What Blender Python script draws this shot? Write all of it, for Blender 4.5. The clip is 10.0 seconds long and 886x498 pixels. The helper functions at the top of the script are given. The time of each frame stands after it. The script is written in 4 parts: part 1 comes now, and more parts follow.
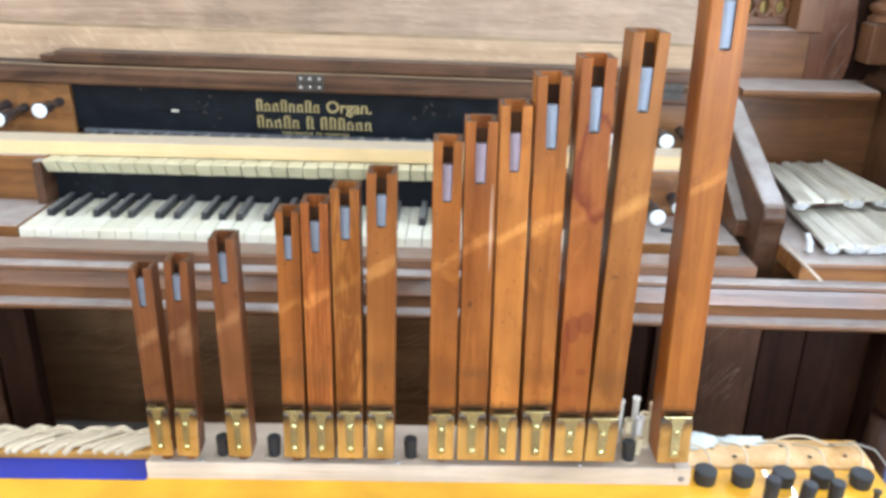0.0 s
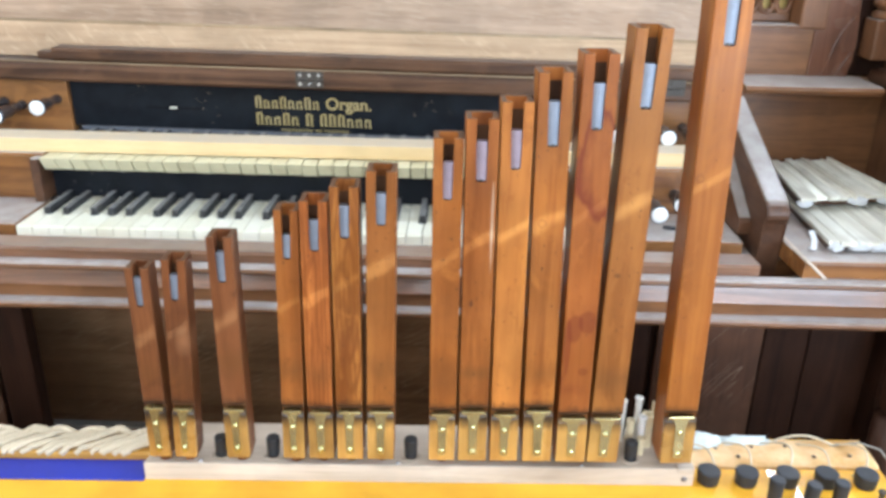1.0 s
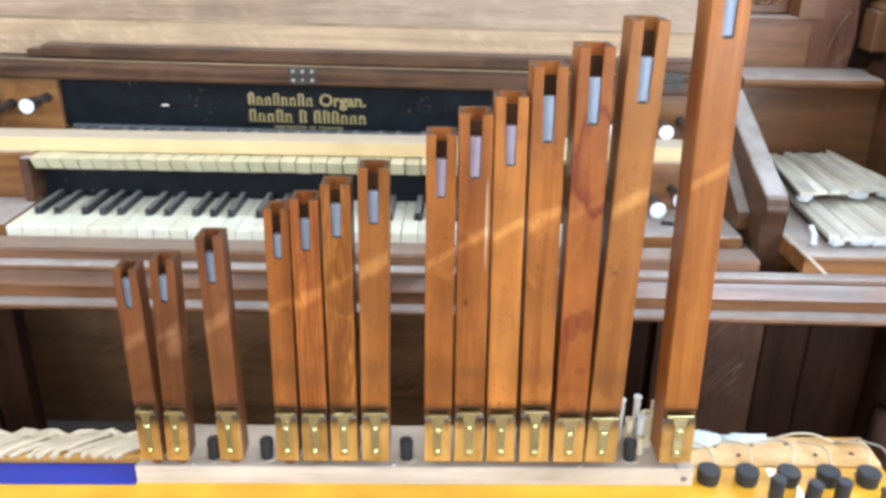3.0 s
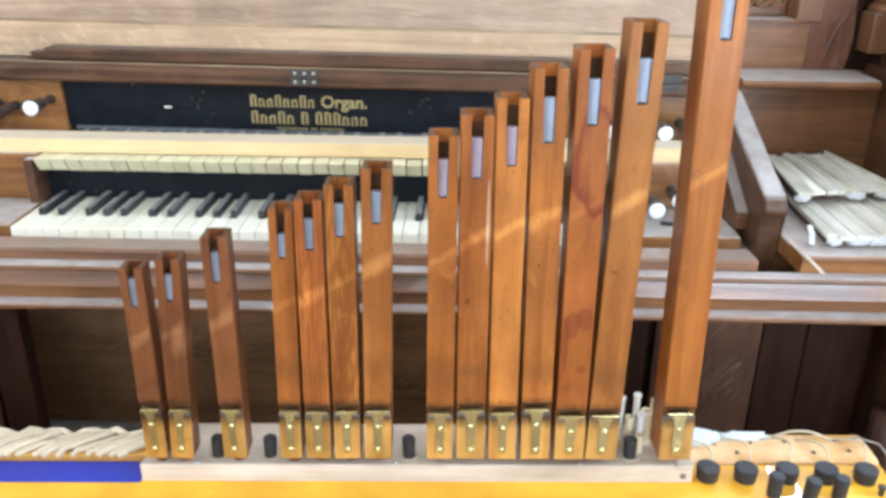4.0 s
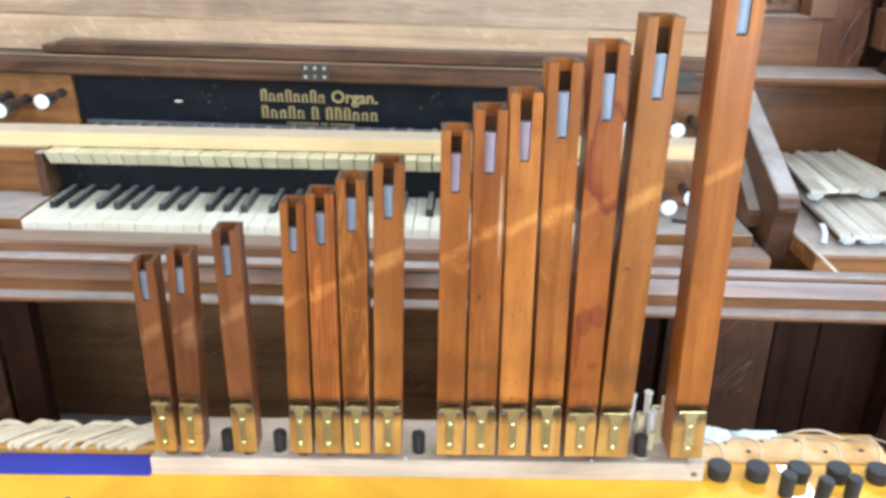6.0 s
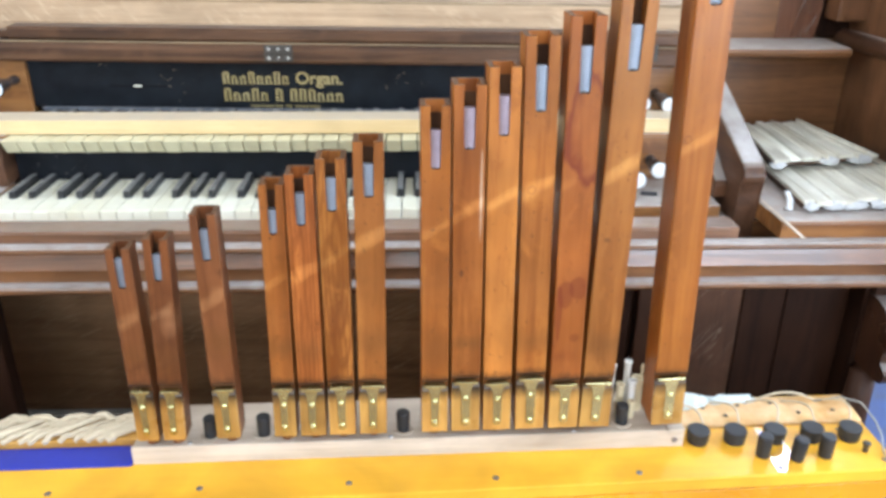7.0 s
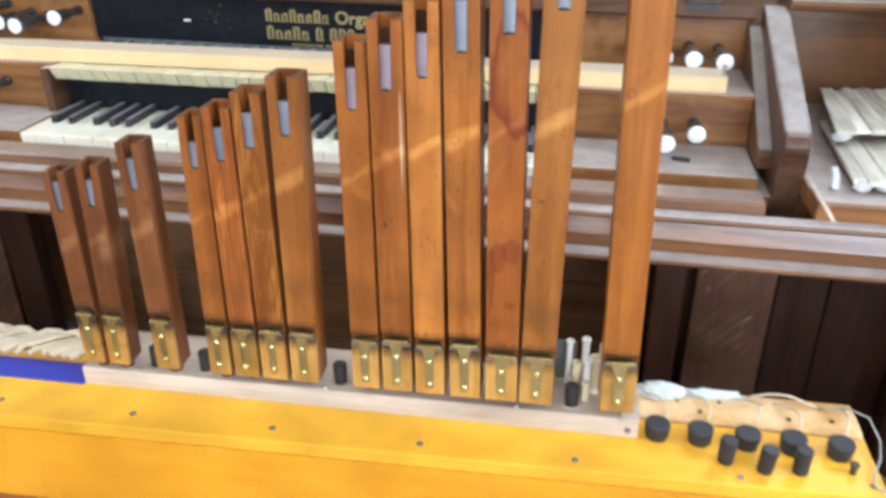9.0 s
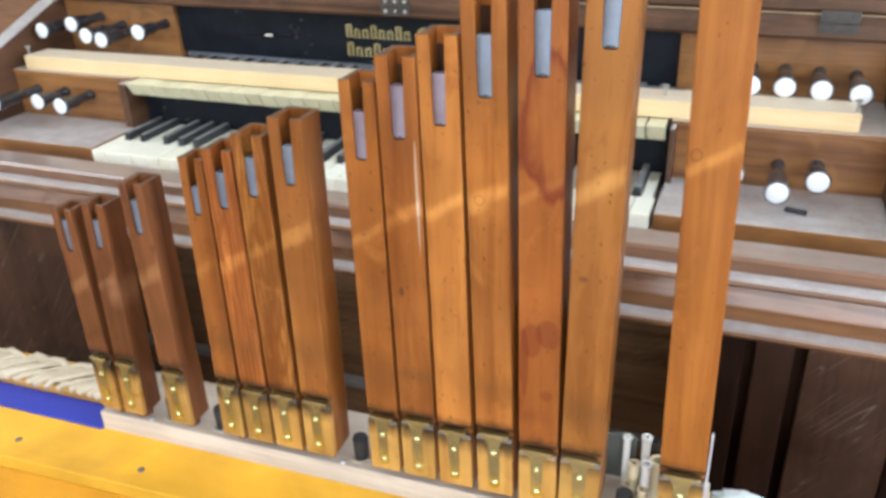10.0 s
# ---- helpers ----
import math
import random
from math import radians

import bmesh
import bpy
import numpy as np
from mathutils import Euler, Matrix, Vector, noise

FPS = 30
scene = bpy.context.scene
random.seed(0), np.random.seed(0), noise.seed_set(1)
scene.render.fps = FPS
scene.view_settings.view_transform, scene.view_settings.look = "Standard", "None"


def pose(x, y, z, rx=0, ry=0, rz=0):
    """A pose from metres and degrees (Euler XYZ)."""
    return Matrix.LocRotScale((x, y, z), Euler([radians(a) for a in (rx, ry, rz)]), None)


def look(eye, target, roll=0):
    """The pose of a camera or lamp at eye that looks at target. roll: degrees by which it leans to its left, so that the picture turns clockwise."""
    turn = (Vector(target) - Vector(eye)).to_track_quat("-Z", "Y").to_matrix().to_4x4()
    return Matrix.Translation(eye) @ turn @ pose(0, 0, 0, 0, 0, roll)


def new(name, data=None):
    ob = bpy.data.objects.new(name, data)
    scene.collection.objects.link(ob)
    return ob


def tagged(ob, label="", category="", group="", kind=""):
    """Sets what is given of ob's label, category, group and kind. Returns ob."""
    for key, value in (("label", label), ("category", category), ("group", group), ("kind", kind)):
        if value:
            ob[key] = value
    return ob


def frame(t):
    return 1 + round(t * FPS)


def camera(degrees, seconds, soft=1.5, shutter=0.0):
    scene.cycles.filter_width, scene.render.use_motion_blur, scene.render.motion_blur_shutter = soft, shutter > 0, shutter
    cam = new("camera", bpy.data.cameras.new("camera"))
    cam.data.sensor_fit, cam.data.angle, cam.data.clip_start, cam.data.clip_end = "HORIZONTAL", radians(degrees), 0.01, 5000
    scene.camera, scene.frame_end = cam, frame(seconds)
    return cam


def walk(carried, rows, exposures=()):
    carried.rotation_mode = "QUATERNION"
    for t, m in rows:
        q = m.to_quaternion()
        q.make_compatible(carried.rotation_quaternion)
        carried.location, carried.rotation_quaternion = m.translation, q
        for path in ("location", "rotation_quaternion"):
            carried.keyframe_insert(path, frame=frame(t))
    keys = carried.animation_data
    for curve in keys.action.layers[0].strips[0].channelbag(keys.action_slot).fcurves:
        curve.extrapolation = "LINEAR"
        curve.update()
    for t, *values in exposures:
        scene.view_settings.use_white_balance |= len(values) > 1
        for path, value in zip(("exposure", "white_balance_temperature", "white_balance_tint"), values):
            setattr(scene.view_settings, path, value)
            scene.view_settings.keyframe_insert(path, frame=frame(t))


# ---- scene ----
cam = camera(57.5, 10.0, soft=3.3, shutter=0.45)
METRES, EYE, TILT, LEAN, TURN = 0.512, 1.20, 0.0, 0.0, 1.0
ROWS = [
    (0.0, 0.0, 0.0, 0.0, 0.44, -22.25, -1.08),
    (0.5, 0.0002, 0.0059, -0.0016, 0.46, -22.33, -1.02),
    (1.0, 0.0001, 0.0181, -0.0045, 0.46, -22.46, -1.02),
    (1.5, 0.0002, 0.0321, -0.0078, 0.5, -22.51, -0.92),
    (2.0, 0.0071, 0.0433, -0.0103, 0.38, -22.64, -0.84),
    (2.5, 0.0097, 0.0521, -0.0106, 0.31, -22.8, -0.71),
    (4.0, 0.0048, 0.0273, -0.0066, 0.18, -22.66, -0.62),
    (4.5, -0.0029, 0.0325, -0.0069, 0.38, -22.57, -0.75),
    (5.0, -0.0024, 0.0421, -0.0098, 0.6, -22.7, -0.8),
    (6.5, -0.0103, 0.0275, -0.0127, 0.77, -23.13, -0.79),
    (7.0, -0.0515, 0.0301, -0.0233, -2.81, -24.07, -0.32),
    (7.2, -0.0669, 0.0303, -0.0457, -4.47, -24.05, -0.11),
    (7.5, -0.0659, 0.0341, -0.0498, -6.9, -25.53, 0.21),
    (7.7, -0.0548, 0.0306, -0.054, -7.52, -25.53, 0.22),
    (8.0, 0.0045, 0.0197, -0.0463, -5.21, -25.82, 0.42),
    (8.3, 0.1271, 0.0305, -0.0589, -1.24, -25.36, 0.42),
    (8.5, 0.2241, 0.0413, -0.0572, 1.94, -25.74, 0.15),
    (8.7, 0.307, 0.0661, -0.0809, 5.56, -26.32, -0.05),
    (9.0, 0.3791, 0.1427, -0.0731, 9.82, -27.11, 0.23),
    (9.2, 0.3991, 0.2229, -0.1013, 11.9, -26.6, 0.36),
    (9.5, 0.4191, 0.3331, -0.0828, 14.72, -26.3, 0.93),
    (10.0, 0.493, 0.4302, -0.079, 19.85, -26.88, 1.92),
]
walk(cam, [(t, pose(0, 0, EYE, TILT, LEAN, TURN) @ pose(METRES * x, METRES * y, METRES * z, 90 + pitch, roll, yaw)) for t, x, y, z, yaw, pitch, roll in ROWS], [(0.0, 0.0, 6350, 10), (7.5, 0.0, 6400, 10), (8.5, -0.07, 6500, 12), (10.0, -0.12, 6500, 11)])

# ---- light ----
world = bpy.data.worlds.new("world")
scene.world = world
world.use_nodes = True
_sky = world.node_tree.nodes.new("ShaderNodeTexSky")
_sky.sky_type, _sky.sun_disc = "NISHITA", False
SUN_EL, SUN_AZ = 22.0, 180.0
_sky.sun_elevation, _sky.sun_rotation = radians(SUN_EL), radians(SUN_AZ)
_bg = world.node_tree.nodes["Background"]
_bg.inputs["Strength"].default_value = 0.12
world.node_tree.links.new(_sky.outputs[0], _bg.inputs[0])


def area_lamp(name, eye, target, width, height, power, colour):
    data = bpy.data.lights.new(name, "AREA")
    data.shape, data.size, data.size_y = "RECTANGLE", width, height
    data.energy, data.color = power, colour
    ob = new(name, data)
    ob.matrix_world = look(eye, target)
    return ob


# daylight standing in the openings; side windows and door are unseen, added sources
area_lamp("window_light", (-0.2, -2.38, 1.95), (0.0, 1.0, 0.9), 1.7, 1.5, 55, (0.79, 0.90, 1.0))
area_lamp("unseen_door_light", (1.72, -2.40, 1.20), (0.2, 1.0, 0.8), 1.3, 2.1, 94, (0.65, 0.80, 1.0))
area_lamp("window_light", (2.78, 0.3, 2.25), (0.0, 1.0, 0.8), 1.4, 1.4, 124, (0.66, 0.82, 1.0))
area_lamp("window_light", (-2.78, -0.2, 2.25), (0.0, 1.0, 0.8), 1.4, 1.4, 46, (0.87, 0.94, 1.0))
area_lamp("north_window_light", (1.250, 2.36, 1.95), (1.0, 0.9, 0.7), 0.30, 1.35, 40, (0.74, 0.84, 1.0))

SUN_WAY = Vector((0.0, math.cos(radians(SUN_EL)), -math.sin(radians(SUN_EL))))
_sun = bpy.data.lights.new("sun", "SUN")
_sun.energy, _sun.angle, _sun.color = 6.0, radians(0.12), (0.52, 0.82, 1.0)
sun = new("sun", _sun)
sun.matrix_world = look((0, -8, 6), Vector((0, -8, 6)) + SUN_WAY)

# ---- materials ----


class Nodes:
    """A small wrapper that builds node materials."""

    def __init__(self, name):
        self.mat = bpy.data.materials.new(name)
        self.mat.use_nodes = True
        self.tree = self.mat.node_tree
        self.bsdf = self.tree.nodes["Principled BSDF"]

    def node(self, kind, **inputs):
        n = self.tree.nodes.new("ShaderNode" + kind)
        for key, value in inputs.items():
            self.put(n.inputs[key.replace("_", " ")], value)
        return n

    def put(self, socket, value):
        if isinstance(value, bpy.types.NodeSocket):
            self.tree.links.new(value, socket)
        elif isinstance(value, tuple) and len(value) == 3 and socket.type == "RGBA":
            socket.default_value = (*value, 1)
        else:
            socket.default_value = value

    def place(self, scale, vary=True):
        """Object coordinates, shifted at random from object to object, stretched by scale."""
        co = self.node("TexCoord").outputs["Object"]
        if vary:
            rnd = self.node("ObjectInfo").outputs["Random"]
            add = self.node("VectorMath")
            add.operation = "ADD"
            mul = self.node("Math")
            mul.operation = "MULTIPLY"
            self.put(mul.inputs[0], rnd)
            mul.inputs[1].default_value = 7.3
            self.put(add.inputs[0], co)
            self.put(add.inputs[1], mul.outputs[0])
            co = add.outputs[0]
        m = self.node("Mapping", Vector=co)
        m.inputs["Scale"].default_value = scale
        return m.outputs[0]

    def tilted(self, degrees, stretch):
        """Object coordinates turned about y and drawn out along the turned axes."""
        m = self.node("Mapping", Vector=self.node("TexCoord").outputs["Object"])
        m.vector_type = "TEXTURE"
        m.inputs["Rotation"].default_value = (0, radians(degrees), 0)
        m.inputs["Scale"].default_value = stretch
        return m.outputs[0]

    def reach(self, u, z, ru, rz):
        """Distance from a place on an upright face, in the radii given."""
        off = self.node("VectorMath", Vector=self.node("TexCoord").outputs["Object"])
        off.operation = "SUBTRACT"
        off.inputs[1].default_value = (u, 0, z)
        size = self.node("VectorMath")
        size.operation = "MULTIPLY"
        self.put(size.inputs[0], off.outputs[0])
        size.inputs[1].default_value = (1 / ru, 0, 1 / rz)
        far = self.node("VectorMath")
        far.operation = "LENGTH"
        self.put(far.inputs[0], size.outputs[0])
        return far.outputs["Value"]

    def noise(self, scale, where, detail=4.0, rough=0.55, distort=0.0):
        n = self.node("TexNoise", Vector=where, Scale=scale, Detail=detail, Roughness=rough, Distortion=distort)
        return n.outputs["Fac"]

    def ramp(self, fac, stops):
        r = self.node("ValToRGB", Fac=fac)
        e = r.color_ramp.elements
        while len(e) < len(stops):
            e.new(0.5)
        for el, (p, c) in zip(e, stops):
            el.position, el.color = p, (*c, 1)
        return r.outputs["Color"]

    def span(self, value, a, b, c=0.0, d=1.0):
        m = self.node("MapRange")
        self.put(m.inputs["Value"], value)
        for key, v in (("From Min", a), ("From Max", b), ("To Min", c), ("To Max", d)):
            m.inputs[key].default_value = v
        return m.outputs[0]

    def math(self, op, a, b=0.0):
        m = self.node("Math")
        m.operation = op
        self.put(m.inputs[0], a)
        self.put(m.inputs[1], b)
        return m.outputs[0]

    def mix(self, fac, a, b, blend="MIX"):
        m = self.node("MixRGB", Fac=fac, Color1=a, Color2=b)
        m.blend_type = blend
        return m.outputs[0]

    def bump(self, height, strength=0.2, distance=0.001):
        b = self.node("Bump", Height=height, Strength=strength, Distance=distance)
        self.put(self.bsdf.inputs["Normal"], b.outputs[0])

    def set(self, **inputs):
        for key, value in inputs.items():
            self.put(self.bsdf.inputs[key.replace("_", " ")], value)
        return self.mat


# pale tone of upward faces: dust, with the sky's sheen put into it
DUST_SHEEN = (0.50, 0.475, 0.455)


def wood(name, light, dark, axis="x", fine=1.0, rough=0.4, coat=0.2, dust_sheen=0.0, contrast=1.0, fleck=0.0, blotch=None, vary=0.25, endgrain=None, marks=(), mouth_dark=None, gloss=0.32, streak=0.0, scratch=0.0, rays=None, figure=(), speck=0.0, coat_rough=0.18):
    """Wood with long grain along one axis, pores, blotches and, on upward faces, dust mixed with painted sky sheen."""
    n = Nodes(name)
    along, across = 3.0 * fine, 46.0 * fine
    stretch = {"x": (along, across, across), "y": (across, along, across), "z": (across, across, along)}[axis]
    grain = n.noise(1.0, n.place(stretch), 5.0, 0.6, 0.9)
    pores = n.noise(4.5, n.place(stretch), 3.0, 0.7)
    large = n.noise(9.0, n.place((1, 1, 1)), 3.0, 0.5, 0.4)
    mid = tuple((a + b) / 2 for a, b in zip(light, dark))
    col = n.ramp(n.span(grain, 0.5 - 0.22 / contrast, 0.5 + 0.22 / contrast), [(0.0, dark), (0.45, mid), (1.0, light)])
    col = n.mix(n.span(pores, 0.54, 0.68, 0.0, 0.6), col, dark)
    shade = n.span(large, 0.3, 0.7, 1.0 - vary, 1.0 + vary)
    col = n.mix(1.0, col, n.node("CombineColor", Red=shade, Green=shade, Blue=shade).outputs[0], "MULTIPLY")
    if streak:
        st = n.noise(1.0, n.place(tuple(c * (0.34 if c > 10 else 0.5) for c in stretch)), 3.0, 0.6, 0.5)
        tone = n.span(st, 0.32, 0.68, 1.0 - streak, 1.0 + streak)
        col = n.mix(1.0, col, n.node("CombineColor", Red=tone, Green=n.math("POWER", tone, 1.25), Blue=n.math("POWER", tone, 1.5)).outputs[0], "MULTIPLY")
    if fleck:
        fl = n.noise(1.0, n.place(tuple(s * (0.35 if s > 10 else 5.0) for s in stretch)), 2.0, 0.5, 1.6)
        col = n.mix(n.span(fl, 0.56, 0.66, 0.0, fleck), col, light)
    if rays:
        amount, tilt, tint = rays
        ray = n.noise(1.0, n.tilted(tilt, (0.034, 0.034, 0.0036)), 2.0, 0.5, 0.5)
        patch = n.span(n.noise(7.0, n.place((1, 1, 1)), 2.0), 0.36, 0.62)
        col = n.mix(n.math("MULTIPLY", n.span(ray, 0.54, 0.70, 0.0, amount), patch), col, tint)
    for u, z, ru, rz, amount in figure:
        bent = n.math("ADD", n.math("MULTIPLY", n.reach(u, z, ru, rz), 6.283), n.span(n.noise(1.0, n.place((90, 90, 16)), 3.0), 0.3, 0.7, -1.4, 1.4))
        col = n.mix(n.span(n.math("SINE", bent), -0.1, 0.9, 0.0, amount), col, dark)
    if speck:
        dots = n.noise(1.0, n.place((330, 330, 190)), 2.0, 0.6)
        worn = n.noise(1.0, n.place((40, 40, 18)), 4.0, 0.65, 0.8)
        col = n.mix(n.span(dots, 0.69, 0.75, 0.0, speck), col, (0.05, 0.02, 0.010))
        col = n.mix(n.span(worn, 0.56, 0.74, 0.0, speck * 0.7), col, light)
        col = n.mix(n.span(worn, 0.42, 0.26, 0.0, speck * 0.8), col, dark)
    if blotch:
        bl = n.noise(6.0, n.place((2.2, 2.2, 1.0)), 2.0, 0.5, 0.8)
        col = n.mix(n.span(bl, 0.54, 0.60, 0.0, 0.75), col, blotch)
    for u, z, ru, rz, tint, amount, shape in marks:
        d = n.math("ADD", n.reach(u, z, ru, rz), n.span(n.noise(1.0, n.place((60, 60, 22)), 3.0), 0.3, 0.7, -0.24, 0.24))
        fac = n.span(d, 1.05, 0.88, 0.0, amount)
        if shape == "ring":
            fac = n.math("MULTIPLY", fac, n.span(d, 0.50, 0.92))
        if shape == "soft":
            fac = n.span(d, 1.2, 0.2, 0.0, amount)
        col = n.mix(fac, col, tint)
    # the front face darkens between two heights, with a ragged border
    if mouth_dark:
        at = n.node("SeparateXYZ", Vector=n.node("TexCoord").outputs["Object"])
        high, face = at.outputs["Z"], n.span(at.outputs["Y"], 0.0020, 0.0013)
        uneven_z = n.math("ADD", high, n.span(n.noise(1.0, n.place((160, 160, 60)), 4.0), 0.3, 0.7, -0.003, 0.003))
        col = n.mix(n.math("MULTIPLY", face, n.span(uneven_z, mouth_dark[0], mouth_dark[1], 0.0, mouth_dark[2])), col, (0.022, 0.012, 0.008))
    if scratch:
        arcs = n.noise(1.0, n.tilted(-52, (0.22, 0.22, 0.011)), 1.0, 0.4, 0.30)
        thin = n.span(n.math("ABSOLUTE", n.math("SUBTRACT", arcs, 0.52)), 0.013, 0.003)
        where = n.span(n.noise(14.0, n.place((1, 1, 1)), 2.0), 0.45, 0.62)
        col = n.mix(n.math("MULTIPLY", n.math("MULTIPLY", thin, where), scratch), col, (0.30, 0.24, 0.19))
    if endgrain:
        end = n.node("SeparateXYZ", Vector=n.node("NewGeometry").outputs["Normal"]).outputs["Z"]
        col = n.mix(n.span(end, 0.6, 0.9), col, endgrain)
    rough_v = n.span(n.noise(14.0, n.place((1, 1, 1)), 3.0), 0.3, 0.7, rough - 0.08, rough + 0.12)
    # upward faces turn paler: dust and the sheen of the sky in one colour
    if dust_sheen:
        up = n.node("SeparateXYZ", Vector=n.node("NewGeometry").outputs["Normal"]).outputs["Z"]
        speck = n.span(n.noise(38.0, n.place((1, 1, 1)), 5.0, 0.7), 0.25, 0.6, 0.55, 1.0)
        fac = n.math("MULTIPLY", n.span(up, 0.72, 0.97, 0.0, dust_sheen), speck)
        col = n.mix(fac, col, DUST_SHEEN)
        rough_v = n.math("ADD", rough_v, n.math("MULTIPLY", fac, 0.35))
    n.bump(n.math("ADD", n.math("MULTIPLY", grain, 0.6), pores), 0.25, 0.0006)
    return n.set(Base_Color=col, Roughness=rough_v, Coat_Weight=coat, Coat_Roughness=coat_rough, Specular_IOR_Level=gloss)


def plain(name, colour, rough=0.5, metal=0.0, spread=0.12, size=60.0, bump=0.1, coat=0.0, other=None, gloss=0.5):
    """A plain coloured surface with fine and coarse unevenness."""
    n = Nodes(name)
    a = n.noise(size, n.place((1, 1, 1)), 5.0, 0.65)
    b = n.noise(size * 0.15, n.place((1, 1, 1)), 3.0)
    low = other or tuple(c * (1 - 2.2 * spread) for c in colour)
    col = n.ramp(n.math("MULTIPLY", n.math("ADD", a, b), 0.5), [(0.32, low), (0.6, colour)])
    n.bump(a, bump, 0.0006)
    return n.set(Base_Color=col, Roughness=n.span(b, 0.3, 0.7, max(rough - 0.08, 0.03), min(rough + 0.1, 1)), Metallic=metal, Coat_Weight=coat, Specular_IOR_Level=gloss)


RED_STAIN, KNOT, DIRT = (0.15, 0.025, 0.008), (0.10, 0.032, 0.012), (0.12, 0.045, 0.012)
GOLD = ((0.386, 0.133, 0.0262), (0.228, 0.065, 0.0119))
ORANGE = ((0.352, 0.117, 0.0250), (0.205, 0.058, 0.0110))
BROWN = ((0.195, 0.067, 0.0232), (0.094, 0.030, 0.0108))
# light and dark of the grain, contrast, fineness, mouth height, marks (place, size, tint, strength, shape)
PIPE_WOODS = [
    (BROWN, 1.3, 0.7, 0.7253, [(0.022, 0.765, 0.030, 0.0180, DIRT, 0.38, "soft")]),
    (BROWN, 1.2, 0.6, 0.7244, [(0.050, 0.760, 0.030, 0.0270, DIRT, 0.30, "soft"), (0.054, 0.800, 0.010, 0.018, (0.36, 0.16, 0.07), 0.5, "soft")]),
    (BROWN, 1.4, 0.8, 0.7245, [(0.103, 0.780, 0.030, 0.0198, DIRT, 0.52, "soft")]),
    (((0.295, 0.097, 0.0208), (0.155, 0.045, 0.0087)), 1.2, 0.6, 0.7233, [(0.165, 0.770, 0.030, 0.0144, DIRT, 0.45, "soft")]),
    (((0.352, 0.105, 0.0226), (0.164, 0.040, 0.0077)), 1.9, 0.75, 0.7224, [(0.192, 0.765, 0.030, 0.0162, DIRT, 0.34, "soft")]),
    (((0.385, 0.148, 0.0317), (0.172, 0.049, 0.0094)), 2.0, 0.45, 0.7235, []),
    (((0.311, 0.107, 0.0230), (0.188, 0.056, 0.0107)), 1.1, 0.6, 0.7240, [(0.257, 0.775, 0.030, 0.0198, DIRT, 0.34, "soft")]),
    (GOLD, 1.1, 0.6, 0.7218, [(0.318, 0.760, 0.030, 0.0270, DIRT, 0.26, "soft")]),
    (ORANGE, 1.2, 0.7, 0.7254, [(0.344, 0.848, 0.0022, 0.0040, KNOT, 0.8, "spot"), (0.350, 0.770, 0.030, 0.0090, DIRT, 0.45, "soft"), (0.3615, 0.930, 0.0012, 0.045, (0.55, 0.42, 0.30), 0.5, "spot")]),
    (GOLD, 1.0, 0.55, 0.7225, [(0.385, 0.775, 0.030, 0.0270, DIRT, 0.26, "soft")]),
    (GOLD, 1.2, 0.6, 0.7271, [(0.412, 0.9325, 0.0042, 0.0042, KNOT, 0.6, "ring"), (0.418, 0.770, 0.030, 0.0162, DIRT, 0.41, "soft"), (0.405, 0.900, 0.003, 0.05, KNOT, 0.3, "soft")]),
    (((0.368, 0.117, 0.0250), (0.229, 0.062, 0.0120)), 1.1, 0.5, 0.7187, [(0.4655, 0.992, 0.0300, 0.0500, RED_STAIN, 1.0, "ring"), (0.4605, 0.829, 0.0085, 0.0120, RED_STAIN, 0.50, "spot"), (0.4490, 0.822, 0.0070, 0.0160, RED_STAIN, 0.50, "spot"), (0.4428, 0.797, 0.0036, 0.0340, RED_STAIN, 0.60, "spot"), (0.4400, 0.766, 0.0042, 0.0110, RED_STAIN, 0.45, "soft"), (0.4600, 0.773, 0.0060, 0.0060, RED_STAIN, 0.45, "spot"), (0.4460, 0.752, 0.0200, 0.0090, RED_STAIN, 0.40, "soft")]),
    (((0.336, 0.125, 0.0269), (0.205, 0.066, 0.0126)), 1.2, 0.6, 0.7196, [(0.495, 0.765, 0.030, 0.0180, DIRT, 0.45, "soft"), (0.481, 0.880, 0.0028, 0.0022, KNOT, 0.6, "spot")]),
    (((0.385, 0.132, 0.0246), (0.242, 0.072, 0.0120)), 1.5, 0.55, 0.7225, [(0.5560, 0.9790, 0.0045, 0.0050, KNOT, 0.5, "ring")]),
]
# rings and long flames of the grain: place, radii, strength
FIGURES = {4: ((0.186, 0.700, 0.0042, 0.42, 0.62),), 5: ((0.2242, 0.8651, 0.0040, 0.036, 0.75), (0.2180, 0.748, 0.0048, 0.042, 0.55)), 13: ((0.548, 0.70, 0.0060, 0.60, 0.22),), 0: ((0.005, 0.70, 0.006, 0.3, 0.2),)}
M_PIPES = [wood("pipe_wood", pair[0], pair[1], "z", fine, 0.38, 0.05, gloss=0.22, contrast=con * 1.3, vary=0.22, streak=0.30, speck=1.0, figure=FIGURES.get(number, ()), endgrain=(0.10, 0.045, 0.02), marks=marks, mouth_dark=(lip + 0.013, lip + 0.003, 0.8)) for number, (pair, con, fine, lip, marks) in enumerate(PIPE_WOODS)]
M_PIPE_IN = wood("pipe_wood_inside", (0.12, 0.055, 0.025), (0.06, 0.025, 0.012), "z", 1.0, 0.8, 0.0)
M_CAP = wood("cap_wood", (0.55, 0.30, 0.078), (0.36, 0.165, 0.036), "z", 0.7, 0.30, 0.4, contrast=1.3, vary=0.42, mouth_dark=(0.701, 0.7155, 0.92))
M_BRASS = plain("brass", (0.75, 0.72, 0.41), 0.20, 1.0, 0.12, 150, 0.05)
